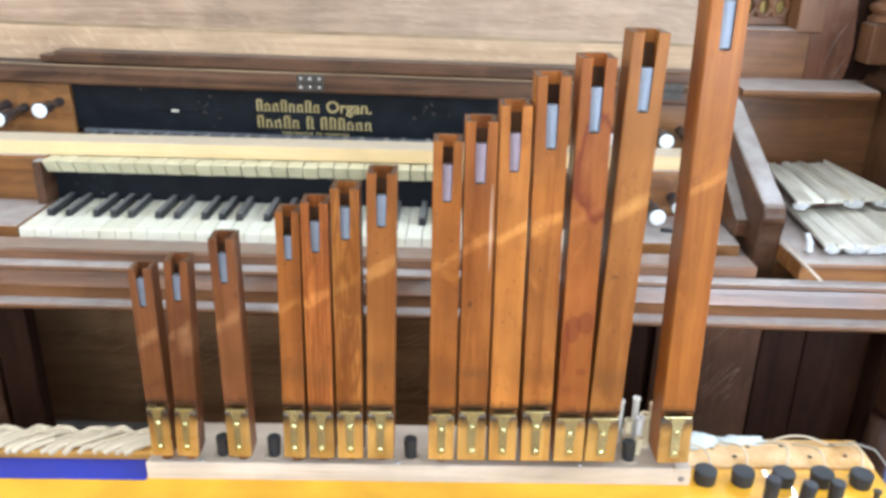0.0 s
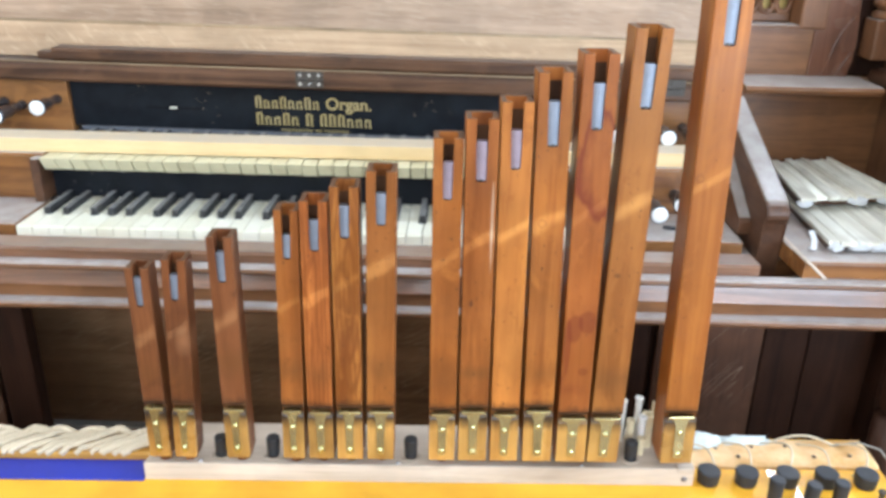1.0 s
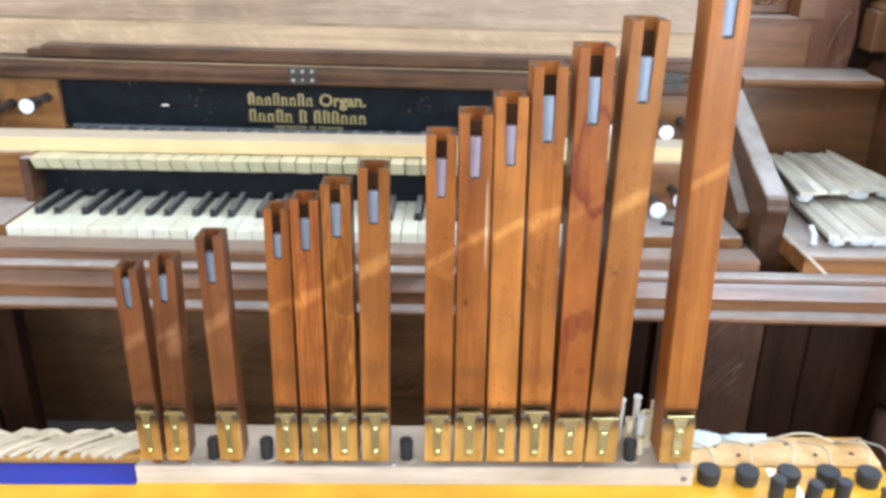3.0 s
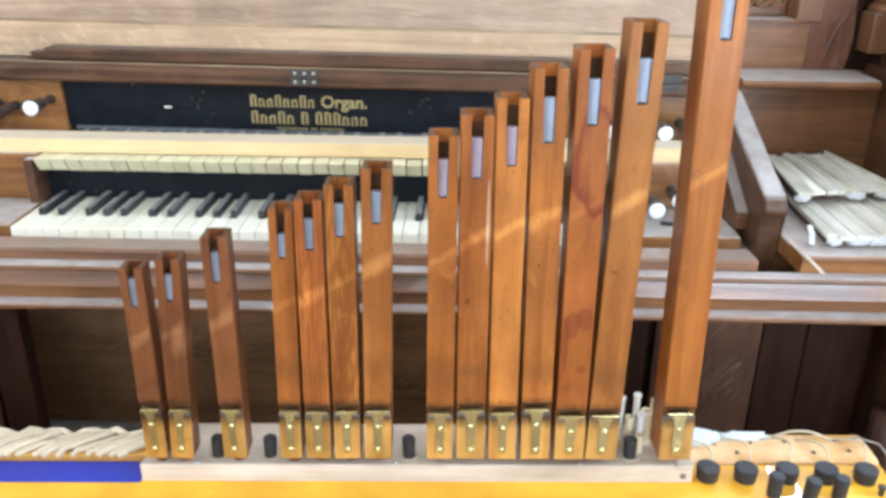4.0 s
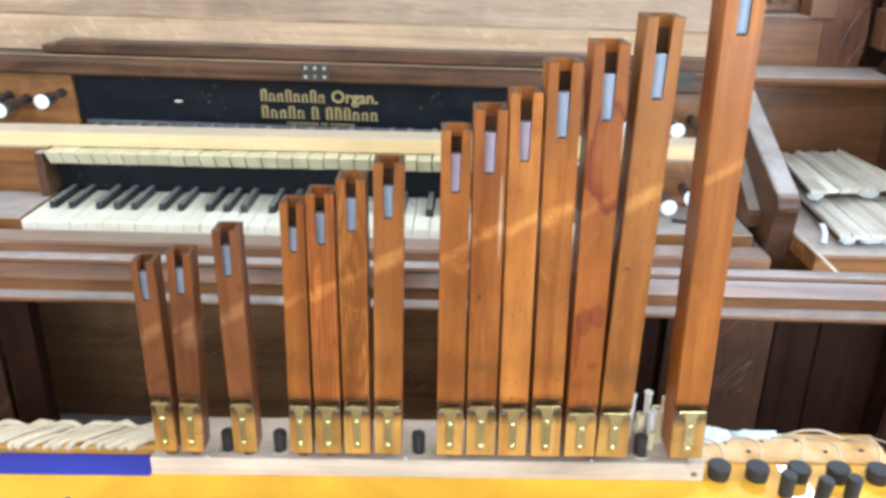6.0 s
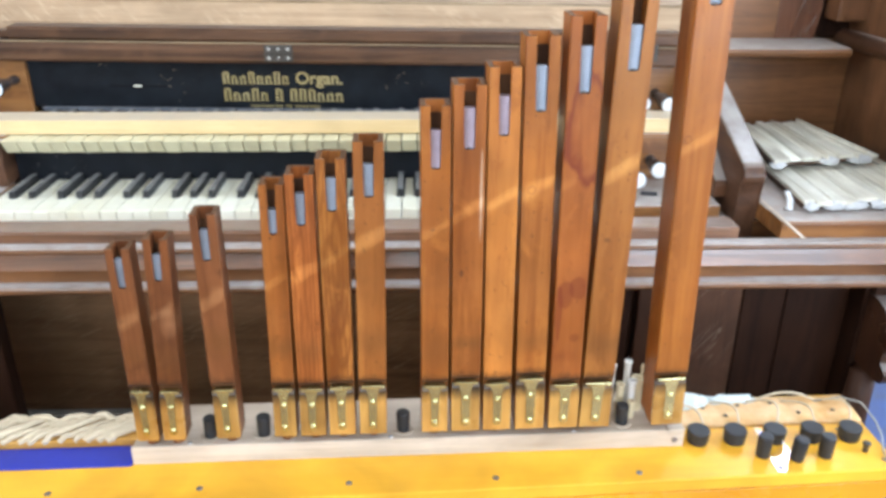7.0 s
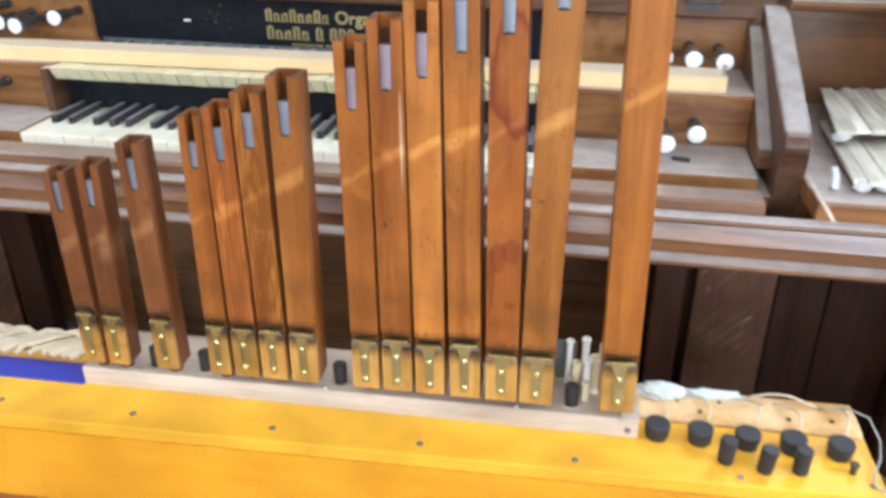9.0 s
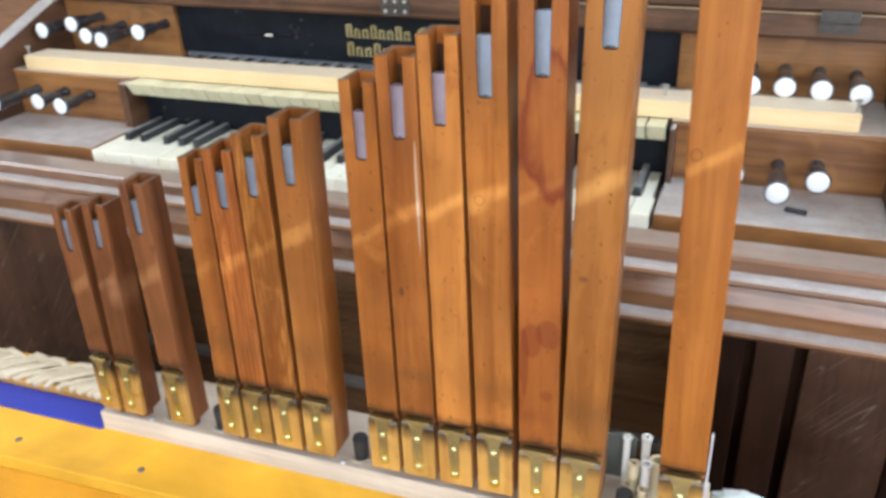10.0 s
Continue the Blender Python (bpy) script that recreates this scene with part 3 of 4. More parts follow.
part("desk_rail", prism([(1.353, 0.9675), (1.355, 0.990), (1.392, 1.020), (1.40, 1.020), (1.40, 0.9675)], "x", -1.30, 0.442), M_DESK_RAIL, organ, "pale oak lower rail of the music desk")
# the highlight along the rail's lip is put into this pale bead
part("desk_rail_edge", cord([(-1.30, 1.3915, 1.0205), (0.442, 1.3915, 1.0205)], 0.0024, 8), M_EDGE, organ, "pale edge of the rail with its highlight in the colour", smooth=True)
part("desk_panel", prism([(1.400, 1.0), (1.396, 1.022), (1.450, 1.34), (1.47, 1.34), (1.43, 1.0)], "x", -1.30, 0.442), M_DESK, organ, "pale oak music desk panel")

# nameboard with gilt lettering
nameboard = part("nameboard", block((-0.648, 1.333, 0.8575), (0.152, 1.345, 0.9355), 0.0005), M_BLACK, organ, "black nameboard with worn gilt lettering")
slot = bmesh.new()
block((-0.522, 1.3322, 0.8908), (-0.432, 1.3330, 0.8940), bm=slot)
part("lock_slot", slot, M_DARKBOARD, nameboard)
part("lock_tongue", block((-0.484, 1.3312, 0.8912), (-0.472, 1.3328, 0.8942)), M_IVORY, nameboard)
part("felt_strip", block((KEY_X - 0.004, 1.321, 0.8525), (KEY_END + 0.004, 1.3325, 0.8585), 0.002), M_FELT, organ, "grey felt strip under the nameboard")


def gilt_letters(x0, x1, z0, z1, words, name="gilt_letter"):
    """Gilt letter shapes as plain upright strokes with slanted ends and lozenge feet, each a part of the nameboard."""
    rng = random.Random(5)
    total = sum(words) + 0.6 * (len(words) - 1)
    step = (x1 - x0) / total
    x = x0
    for count in words:
        for k in range(count):
            bm = bmesh.new()
            tall = k == 0 or rng.random() < 0.25
            high = z1 if tall else z0 + (z1 - z0) * 0.70
            wide = step * (0.26 if tall else 0.21)

            def stroke(points):
                front = [bm.verts.new((px, 1.3324, pz)) for px, pz in points]
                back = [bm.verts.new((px, 1.3331, pz)) for px, pz in points]
                bm.faces.new(front)
                bm.faces.new(back)
                for i in range(len(points)):
                    j = (i + 1) % len(points)
                    bm.faces.new((front[i], front[j], back[j], back[i]))

            for s in (0.06, 0.54):
                a, top = x + step * s, high - rng.random() * 0.002
                stroke([(a, z0 + 0.0030), (a + wide, z0 + 0.0016), (a + wide, top - 0.0020), (a, top - 0.0006)])
                m, r = a + wide / 2 + step * 0.05, step * 0.22
                stroke([(m - r, z0 + 0.0020), (m, z0), (m + r, z0 + 0.0020), (m, z0 + 0.0040)])
            m, r, z = x + step * rng.uniform(0.3, 0.5), step * 0.30, high - 0.0022
            stroke([(m - r, z - 0.0010), (m, z - 0.0026), (m + r, z), (m, z + 0.0018)])
            part(name, bm, M_GOLD, nameboard)
            x += step
        x += step * 0.6


def lettering(text, x, z, size):
    """Raised lettering in the built-in font, facing the player."""
    data = bpy.data.curves.new("lettering", "FONT")
    data.body, data.size, data.extrude, data.offset = text, size, 0.0004, 0.0006
    tmp = bpy.data.objects.new("tmp", data)
    me = bpy.data.meshes.new_from_object(tmp)
    bpy.data.objects.remove(tmp)
    me.transform(Matrix.Translation((x, 1.3326, z)) @ Matrix.Rotation(radians(90), 4, "X"))
    me.materials.clear()
    me.materials.append(M_GOLD)
    return me


gilt_letters(-0.341, -0.232, 0.8965, 0.9185, [8])
part("gilt_lettering", lettering("Organ.", -0.2235, 0.8985, 0.0275), M_GOLD, nameboard, "gilt lettering")
gilt_letters(-0.341, -0.145, 0.8685, 0.8915, [5, 1, 6])
gilt_letters(-0.300, -0.185, 0.8600, 0.8640, [9, 2, 7], "small_gilt_bar")

# the lid and nameboard sag a little towards the right
for ob in list(scene.objects):
    if ob.type == "MESH" and ob.name.split(".")[0] in ("lid_fascia", "folded_lid", "lid_bead", "desk_rail_edge", "lid_back_strip", "nameboard", "gilt_letter", "gilt_lettering", "small_gilt_bar", "desk_rail", "desk_panel", "lock_slot", "lock_tongue", "felt_strip"):
        for v in ob.data.vertices:
            v.co.z -= (v.co.x + 0.45) * 0.011

# kneeboard and pilasters in the dark recess
part("knee_panel", block((-0.95, 1.250, 0.05), (0.29, 1.270, 0.70)), M_KNEE, organ, "dark oak knee panel with strong figure")
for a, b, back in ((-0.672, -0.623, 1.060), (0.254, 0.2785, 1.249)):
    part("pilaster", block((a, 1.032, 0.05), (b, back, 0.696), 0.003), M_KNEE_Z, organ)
# outer boards take the near-black oak: shade put into their colour
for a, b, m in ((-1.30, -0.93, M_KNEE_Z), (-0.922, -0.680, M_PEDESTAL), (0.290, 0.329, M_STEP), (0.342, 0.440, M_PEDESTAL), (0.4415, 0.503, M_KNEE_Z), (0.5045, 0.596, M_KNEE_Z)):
    part("pedestal_board", block((a, 1.034, 0.05), (b, 1.052, 0.696), 0.0025), m, organ, "reddish oak pedestal board, coloured for its share of shade")
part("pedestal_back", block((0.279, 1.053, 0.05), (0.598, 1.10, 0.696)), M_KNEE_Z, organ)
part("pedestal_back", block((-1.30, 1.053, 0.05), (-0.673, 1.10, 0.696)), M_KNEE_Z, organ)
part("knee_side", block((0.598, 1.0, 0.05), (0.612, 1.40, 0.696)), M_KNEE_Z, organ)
part("foot_rail", block((-0.94, 1.232, 0.312), (0.253, 1.2495, 0.326), 0.002), M_GREYBOARD, organ, "pale dusty rail across the knee panel")
part("case_back", block((-1.30, 1.404, 0.05), (0.70, 1.43, 0.955)), M_KNEE, organ)

# sloping arm at the right end of the keys
ARM = [(1.068, 0.700), (1.064, 0.800), (1.060, 0.815), (1.053, 0.820), (1.0505, 0.829), (1.0545, 0.838), (1.064, 0.8455), (1.300, 0.937), (1.335, 0.945), (1.335, 0.700)]
part("arm", prism(ARM, "x", 0.4205, 0.4520, 0.0040), M_OAK_Y, organ, "sloping brown oak arm with a rounded nose and dusty top")
part("arm_cap", prism([(1.104, 0.7805), (1.102, 0.799), (1.106, 0.805), (1.285, 0.903), (1.322, 0.918), (1.322, 0.7805)], "x", 0.4030, 0.4203, 0.0015), M_OAK_Y, organ)

part("arm", prism(ARM, "x", -0.908, -0.875, 0.004), M_OAK_Y, organ, "sloping brown oak arm with a rounded nose and dusty top")
part("side_desk", block((-1.30, 0.986, 0.7665), (-0.911, 1.40, 0.7885), 0.002), M_JAMB, organ, "golden oak side desk")
part("bay_back", block((-1.30, 1.385, 0.789), (-0.908, 1.398, 0.966)), M_OAK, organ)
# side bay at the right: desk, back panel, shelf, end panel
part("side_desk_front", prism([(0.9865, 0.764), (0.9850, 0.785), (0.9890, 0.7885), (1.029, 0.7885), (1.029, 0.764)], "x", 0.4540, 0.632), M_JAMB, organ)
part("side_desk", block((0.4525, 1.0295, 0.764), (0.632, 1.40, 0.7884)), M_JAMB, organ, "golden oak side desk")
part("side_desk_end", block((0.632, 1.03, 0.757), (0.7115, 1.40, 0.7885)), M_JAMB, organ)
part("bay_back", block((0.4525, 1.385, 0.7885), (0.7115, 1.398, 0.942)), M_OAK, organ)
SHELF = [(1.312, 0.942), (1.303, 0.945), (1.300, 0.951), (1.304, 0.956), (1.312, 0.9575), (1.402, 0.9575), (1.402, 0.942)]
part("shelf", prism(SHELF, "x", 0.4525, 0.670), M_OAK, organ, "brown oak shelf with a rounded dusty edge")
part("bay_upper_back", block((0.4425, 1.402, 0.958), (0.5835, 1.42, 1.034)), M_OAK, organ)
part("fret_sill", block((0.443, 1.396, 1.034), (0.560, 1.455, 1.040), 0.001), M_OAK, organ)
part("fret_post", block((0.556, 1.395, 1.034), (0.600, 1.45, 1.36), 0.004), M_OAK_Z, organ)
STILE = [(0.584, 0.945), (0.650, 0.945), (0.655, 0.985), (0.657, 1.010), (0.654, 1.045), (0.650, 1.090), (0.650, 1.36), (0.6005, 1.36), (0.6005, 1.060), (0.596, 1.040), (0.584, 1.034)]
stile = part("case_stile", prism(STILE, "y", 1.400, 1.440, 0.003), M_STILE, organ, "shaped glossy oak stile with carved curves")
part("carved_line", cord([(0.650, 1.4000, 1.066), (0.643, 1.3995, 1.052), (0.634, 1.3995, 1.038), (0.626, 1.3995, 1.024), (0.620, 1.3995, 1.004), (0.616, 1.3995, 0.984), (0.611, 1.3995, 0.9585)], 0.0016, 8), M_STILE, stile, smooth=True)
part("carved_line", cord([(0.654, 1.4000, 1.002), (0.647, 1.3995, 0.990), (0.640, 1.3995, 0.977), (0.635, 1.3995, 0.967), (0.631, 1.3995, 0.9585)], 0.0014, 8), M_STILE, stile, smooth=True)
part("stile_return", block((0.658, 1.416, 0.958), (0.760, 1.436, 1.118), 0.002), M_KNEE_Z, organ)
part("gold_cloth", block((0.443, 1.452, 1.04), (0.560, 1.456, 1.36)), M_GOLDCLOTH, organ, "gold cloth behind the fretwork")
part("upper_case", block((-1.30, 1.475, 0.96), (0.655, 1.50, 1.40)), M_OAK, organ)
part("upper_case", block((0.656, 1.475, 0.96), (0.86, 1.50, 1.118)), M_OAK, organ)
part("shelf_back", block((0.586, 1.4405, 0.90), (0.800, 1.4740, 1.00)), M_KNEE_Z, organ)
part("end_panel", block((0.712, 0.965, 0.685), (0.742, 1.46, 0.962), 0.002), M_OAK_Z, organ, "upright brown oak end panel")
part("end_post", block((0.646, 0.945, 0.682), (0.712, 0.985, 0.975), 0.004), M_OAK_Z, organ)
part("end_upper_panel", block((0.718, 0.985, 0.9625), (0.743, 1.46, 1.10), 0.002), M_OAK_Z, organ)
part("end_moulding", cord([(0.694, 0.955, 0.974), (0.694, 1.384, 0.962)], 0.015, 12), M_OAK_Y, organ, smooth=True)
part("pillar_base", block((0.668, 1.365, 0.990), (0.78, 1.415, 1.054), 0.004), M_OAK_Z, organ)
BRACKET = [(1.02, 0.677), (0.985, 0.677), (0.970, 0.6755), (0.958, 0.671), (0.950, 0.664), (0.945, 0.655), (0.943, 0.6475), (0.930, 0.639), (0.927, 0.633), (0.929, 0.625), (0.936, 0.616), (0.941, 0.609), (0.942, 0.598), (0.930, 0.591), (0.927, 0.586), (0.928, 0.577), (0.934, 0.569), (0.952, 0.566), (1.02, 0.566)]
part("bracket_block", block((0.604, 0.988, 0.6775), (0.630, 1.02, 0.6965), 0.001), M_KNEE_Z, organ)
part("scroll_bracket", prism(BRACKET, "x", 0.604, 0.632, 0.0015), M_BRACKET, organ, "carved scroll bracket of reddish oak")
part("bracket_leg", lathe([(0.021, 0.05), (0.021, 0.40), (0.019, 0.50), (0.018, 0.5655)], 24, Matrix.Translation((0.606, 0.975, 0))), M_STEP, organ, "rounded oak leg under the bracket", smooth=True)


def white_key(kind, back=1.204):
    """One white key, cut away for its black neighbours. kind: cuts at the left and right of the tail."""
    w, head, top, low = PITCH - 0.0013, 0.050, 0.0, -0.0205
    l, r = kind
    out = [(0, 0), (w, 0), (w, head), (w - r, head), (w - r, back - KEY_Y), (l, back - KEY_Y), (l, head), (0, head)]
    pts = []
    for p in out:
        if not pts or p != pts[-1]:
            pts.append(p)
    clean = [p for i, p in enumerate(pts) if not (abs(p[0] - pts[i - 1][0]) < 1e-6 and abs(p[1] - pts[i - 1][1]) < 1e-6)]
    bm = prism(clean, "z", low, top)
    edges = [e for e in bm.edges if all(v.co.z > -1e-4 for v in e.verts) and all(v.co.y < 1e-4 for v in e.verts)]
    bmesh.ops.bevel(bm, geom=edges, offset=0.0012, segments=2, affect="EDGES")
    return bm


SHAPES = {"C": (0.0, 0.0075), "D": (0.0045, 0.0045), "E": (0.0075, 0.0), "F": (0.0, 0.0078), "G": (0.0035, 0.0058), "A": (0.0058, 0.0035), "B": (0.0078, 0.0)}
ORDER = "CDEFGAB"
lower_manual = thing("lower_keyboard", (-0.23, 1.13, 0.757), "lower organ keyboard with yellowed ivory keys and dusty black sharps", "keyboard")
WHITE = {k: mesh_of(white_key(s), "white_key", M_IVORY) for k, s in SHAPES.items()}
SHARP = mesh_of(prism([(-0.0052, -0.004), (0.0052, -0.004), (0.0043, 0.011), (-0.0043, 0.011)], "y", 0, 0.081, 0.0008), "black_key", M_EBONY)
OFF = {"C": -0.0025, "D": 0.0025, "F": -0.003, "G": 0.0, "A": 0.003}
krng = random.Random(3)
for i in range(WHITE_COUNT):
    k = ORDER[i % 7]
    ob = part("white_key", WHITE[k], None, lower_manual)
    ob.location = (KEY_X + PITCH * i, KEY_Y + krng.uniform(-0.0005, 0.0005), KEY_Z + krng.uniform(-0.0006, 0.0004))
    if k in OFF and i < WHITE_COUNT - 1:
        ob = part("black_key", SHARP, None, lower_manual)
        ob.location = (KEY_X + PITCH * (i + 1) + OFF[k], 1.1225, KEY_Z - 0.0005 + krng.uniform(-0.0005, 0.0005))

upper_manual = thing("upper_keyboard", (-0.23, 1.25, 0.833), "upper organ keyboard with sloping ivory key fronts", "keyboard")
UP = mesh_of(prism([(1.162, 0.8505), (1.176, 0.8295), (1.31, 0.8335), (1.31, 0.8515)], "x", 0, PITCH - 0.0018, 0.0009), "white_key", M_IVORY_OLD)
UPS = mesh_of(prism([(-0.0052, 0.850), (0.0052, 0.850), (0.0043, 0.8592), (-0.0043, 0.8592)], "y", 1.2445, 1.320, 0.0008), "black_key", M_EBONY)
for i in range(WHITE_COUNT):
    ob = part("white_key", UP, None, upper_manual)
    ob.location = (KEY_X + PITCH * i, krng.uniform(-0.0005, 0.0005), krng.uniform(-0.0006, 0.0004))
    if ORDER[i % 7] in OFF and i < WHITE_COUNT - 1:
        ob = part("black_key", UPS, None, upper_manual)
        ob.location = (KEY_X + PITCH * (i + 1) + OFF[ORDER[i % 7]], 0, 0)

batten = thing("wooden_batten", (-0.24, 1.217, 0.8522), "long pale pine batten laid across the upper keys", "batten")
part("batten_body", block((-0.850, 1.192, 0.8522), (0.366, 1.243, 0.8735), 0.0012), M_PINE, batten)
for x, y in ((0.151, 1.212), (0.361, 1.200), (-0.846, 1.200)):
    m = Matrix.Translation((x, y, 0.8735))
    part("screw", lathe([(0.0018, 0), (0.0018, 0.010), (0.0042, 0.012), (0.0042, 0.0135), (0.002, 0.0145)], 12, m), M_STEEL, batten, "steel screw standing up")


def drawstop(at, reach):
    """A black turned stop with a porcelain face, pointing at the player."""
    x, y, z = at
    st = thing("drawstop", (x, y, z), "black turned stop knob with a round white porcelain face", "stop knob", "stop knobs of the organ")
    m = Matrix.Translation((x, y, z)) @ Matrix.Rotation(radians(90), 4, "X")
    shank = [(0.008, 0), (0.008, 0.004), (0.0068, 0.006), (0.0070, reach * 0.42), (0.0104, reach * 0.56), (0.0092, reach * 0.76), (0.0128, reach * 0.92), (0.0134, reach)]
    part("shank", lathe(shank, 20, m), M_STOP, st, smooth=True)
    part("face", lathe([(0.0118, reach - 0.001), (0.0118, reach + 0.0012), (0.0105, reach + 0.0022), (0.004, reach + 0.0026)], 24, m), M_PORC, st, "white porcelain disc", smooth=True)
    return st


UPPER_STOPS = [(-0.850, 0.903, 0.085), (-0.800, 0.912, 0.070), (-0.757, 0.899, 0.088), (-0.728, 0.894, 0.088), (-0.668, 0.905, 0.070),
               (0.245, 0.885, 0.085), (0.284, 0.885, 0.085), (0.324, 0.884, 0.085), (0.366, 0.882, 0.085)]
for x, z, reach in UPPER_STOPS:
    drawstop((x, 1.325, z), reach)
LOWER_STOPS = [(-0.830, 0.822, 0.090), (-0.773, 0.822, 0.060), (-0.724, 0.820, 0.065), (0.240, 0.812, 0.055), (0.288, 0.808, 0.088), (0.329, 0.811, 0.052)]
for x, z, reach in LOWER_STOPS:
    drawstop((x, 1.187, z), reach)


def lid_hinge(x, m_screw):
    """A small steel hinge with two rows of screws on the lid edge."""
    h = thing("lid_hinge", (x, 1.304, 0.95), "small dull steel hinge on the lid edge", "hinge", "lid hinges")
    part("leaf", block((x - 0.022, 1.3025, 0.951), (x + 0.022, 1.305, 0.963), 0.0004), M_SCREW, h)
    part("leaf", block((x - 0.022, 1.3025, 0.937), (x + 0.022, 1.305, 0.949), 0.0004), M_SCREW, h)
    part("knuckle", cord([(x - 0.022, 1.3025, 0.950), (x + 0.022, 1.3025, 0.950)], 0.0022), M_SCREW, h)
    for dx in (-0.015, 0.0, 0.015):
        for z in (0.943, 0.957):
            part("screw", lathe([(0.0028, 0), (0.0026, 0.0008), (0.001, 0.0012)], 10, Matrix.Translation((x + dx, 1.3025, z)) @ Matrix.Rotation(radians(90), 4, "X")), m_screw, h)


lid_hinge(-0.243, M_STEEL)
lid_hinge(0.335, M_SCREW)

# ---- pipe chest and pipes, in the chest's own coordinates ----
CHEST = pose(-0.328, 0.7095, 0, 0, 0, 1.65)
TOP, BOARD = 0.631, 0.653
chest = thing("pipe_chest", (0.15, 0.0, 0.3), "bright yellow varnished wooden wind chest on a red-brown stand", "wind chest", space=CHEST)
EDGE_OUT, EDGE_IN = -0.0745, -0.0497
part("top_board", prism([(-0.60, EDGE_OUT), (0.811, EDGE_IN), (0.811, 0.088), (-0.60, 0.088)], "z", TOP - 0.0150, TOP, 0.0016), M_YELLOW_TOP, chest)
part("front_board", prism([(-0.60, EDGE_OUT + 0.0006), (0.8106, EDGE_IN + 0.0006), (0.8106, EDGE_IN + 0.012), (-0.60, EDGE_OUT + 0.012)], "z", 0.520, TOP - 0.0162, 0.0012), M_YELLOW, chest)
part("end_board", block((0.795, EDGE_IN + 0.0126, 0.520), (0.8104, 0.085, TOP - 0.0154), 0.001), M_YELLOW, chest)
part("back_board", block((-0.60, 0.070, 0.520), (0.7945, 0.085, TOP - 0.0154), 0.001), M_YELLOW, chest)
part("stand", block((-0.58, -0.034, 0.0), (0.77, 0.069, 0.5195), 0.002), M_UNDER, chest, "red-brown wooden stand")


def screw_mesh(radius):
    return mesh_of(lathe([(radius, 0), (radius, 0.0006), (radius * 0.8, 0.0011), (radius * 0.2, 0.0012)], 12), "screw", M_SCREW_HEAD, True)


SCREW = screw_mesh(0.0034)
for u in (-0.376, -0.224, -0.073, 0.077, 0.228, 0.379, 0.530, 0.682):
    ob = part("screw", SCREW, None, chest)
    ob.location = (u, -0.041, TOP)
for u, z in ((0.801, 0.590), (0.801, 0.540)):
    ob = part("screw", SCREW, None, chest)
    ob.location, ob.rotation_euler = (u, EDGE_IN + 0.0004, z), (radians(90), 0, 0)
part("end_bolt", lathe([(0.0030, 0), (0.0030, 0.008), (0.0045, 0.009), (0.0045, 0.0115), (0.002, 0.0125)], 12, Matrix.Translation((0.786, -0.019, TOP))), M_SCREW, chest, "small brass-headed bolt", smooth=False)
for u, v in ((0.777, 0.020), (0.800, -0.034), (0.792, 0.052)):
    ob = part("nail_hole", SCREW, None, chest)
    ob.location = (u, v, TOP - 0.0004)

solid("blue_tape", block((-0.60, -0.003, TOP), (-0.001, 0.0305, TOP + 0.0022), 0.0008), M_TAPE, "strip of bright blue masking tape on the chest", "tape", space=CHEST)
# glossy strip added where the window's gleam sits on the chest
solid("clear_tape", prism([(0.676, -0.0490), (0.703, -0.0486), (0.705, 0.0290), (0.680, 0.0292)], "z", TOP, TOP + 0.0006, 0.0002), M_GLEAM_STRIP, "glossy strip added to the yellow chest for a window gleam", "tape", space=CHEST)
BOARD_L = [(0.0, 0.0), (0.590, 0.0), (0.590, 0.075), (0.006, 0.075), (0.004, 0.02)]
foot_board = thing("pipe_board", (0.295, 0.04, TOP), "raw pale grey-pink wooden board that holds the pipe feet", "board", space=CHEST)
part("board", prism(BOARD_L, "z", TOP, BOARD, 0.001), M_RAW, foot_board)
part("corner_patch", block((0.571, -0.0012, BOARD - 0.004), (0.5895, 0.010, BOARD + 0.0014), 0.0008), M_RAW, foot_board)
NAIL = mesh_of(lathe([(0.0026, 0), (0.0024, 0.0008), (0.0008, 0.0013)], 12), "nail", M_BRIGHT, True)
for u in (0.060, 0.271, 0.469):
    ob = part("nail", NAIL, None, foot_board)
    ob.location = (u, 0.0045, BOARD)
ob = part("screw", SCREW, None, foot_board)
ob.location, ob.rotation_euler = (0.580, 0.0, 0.640), (radians(90), 0, 0)

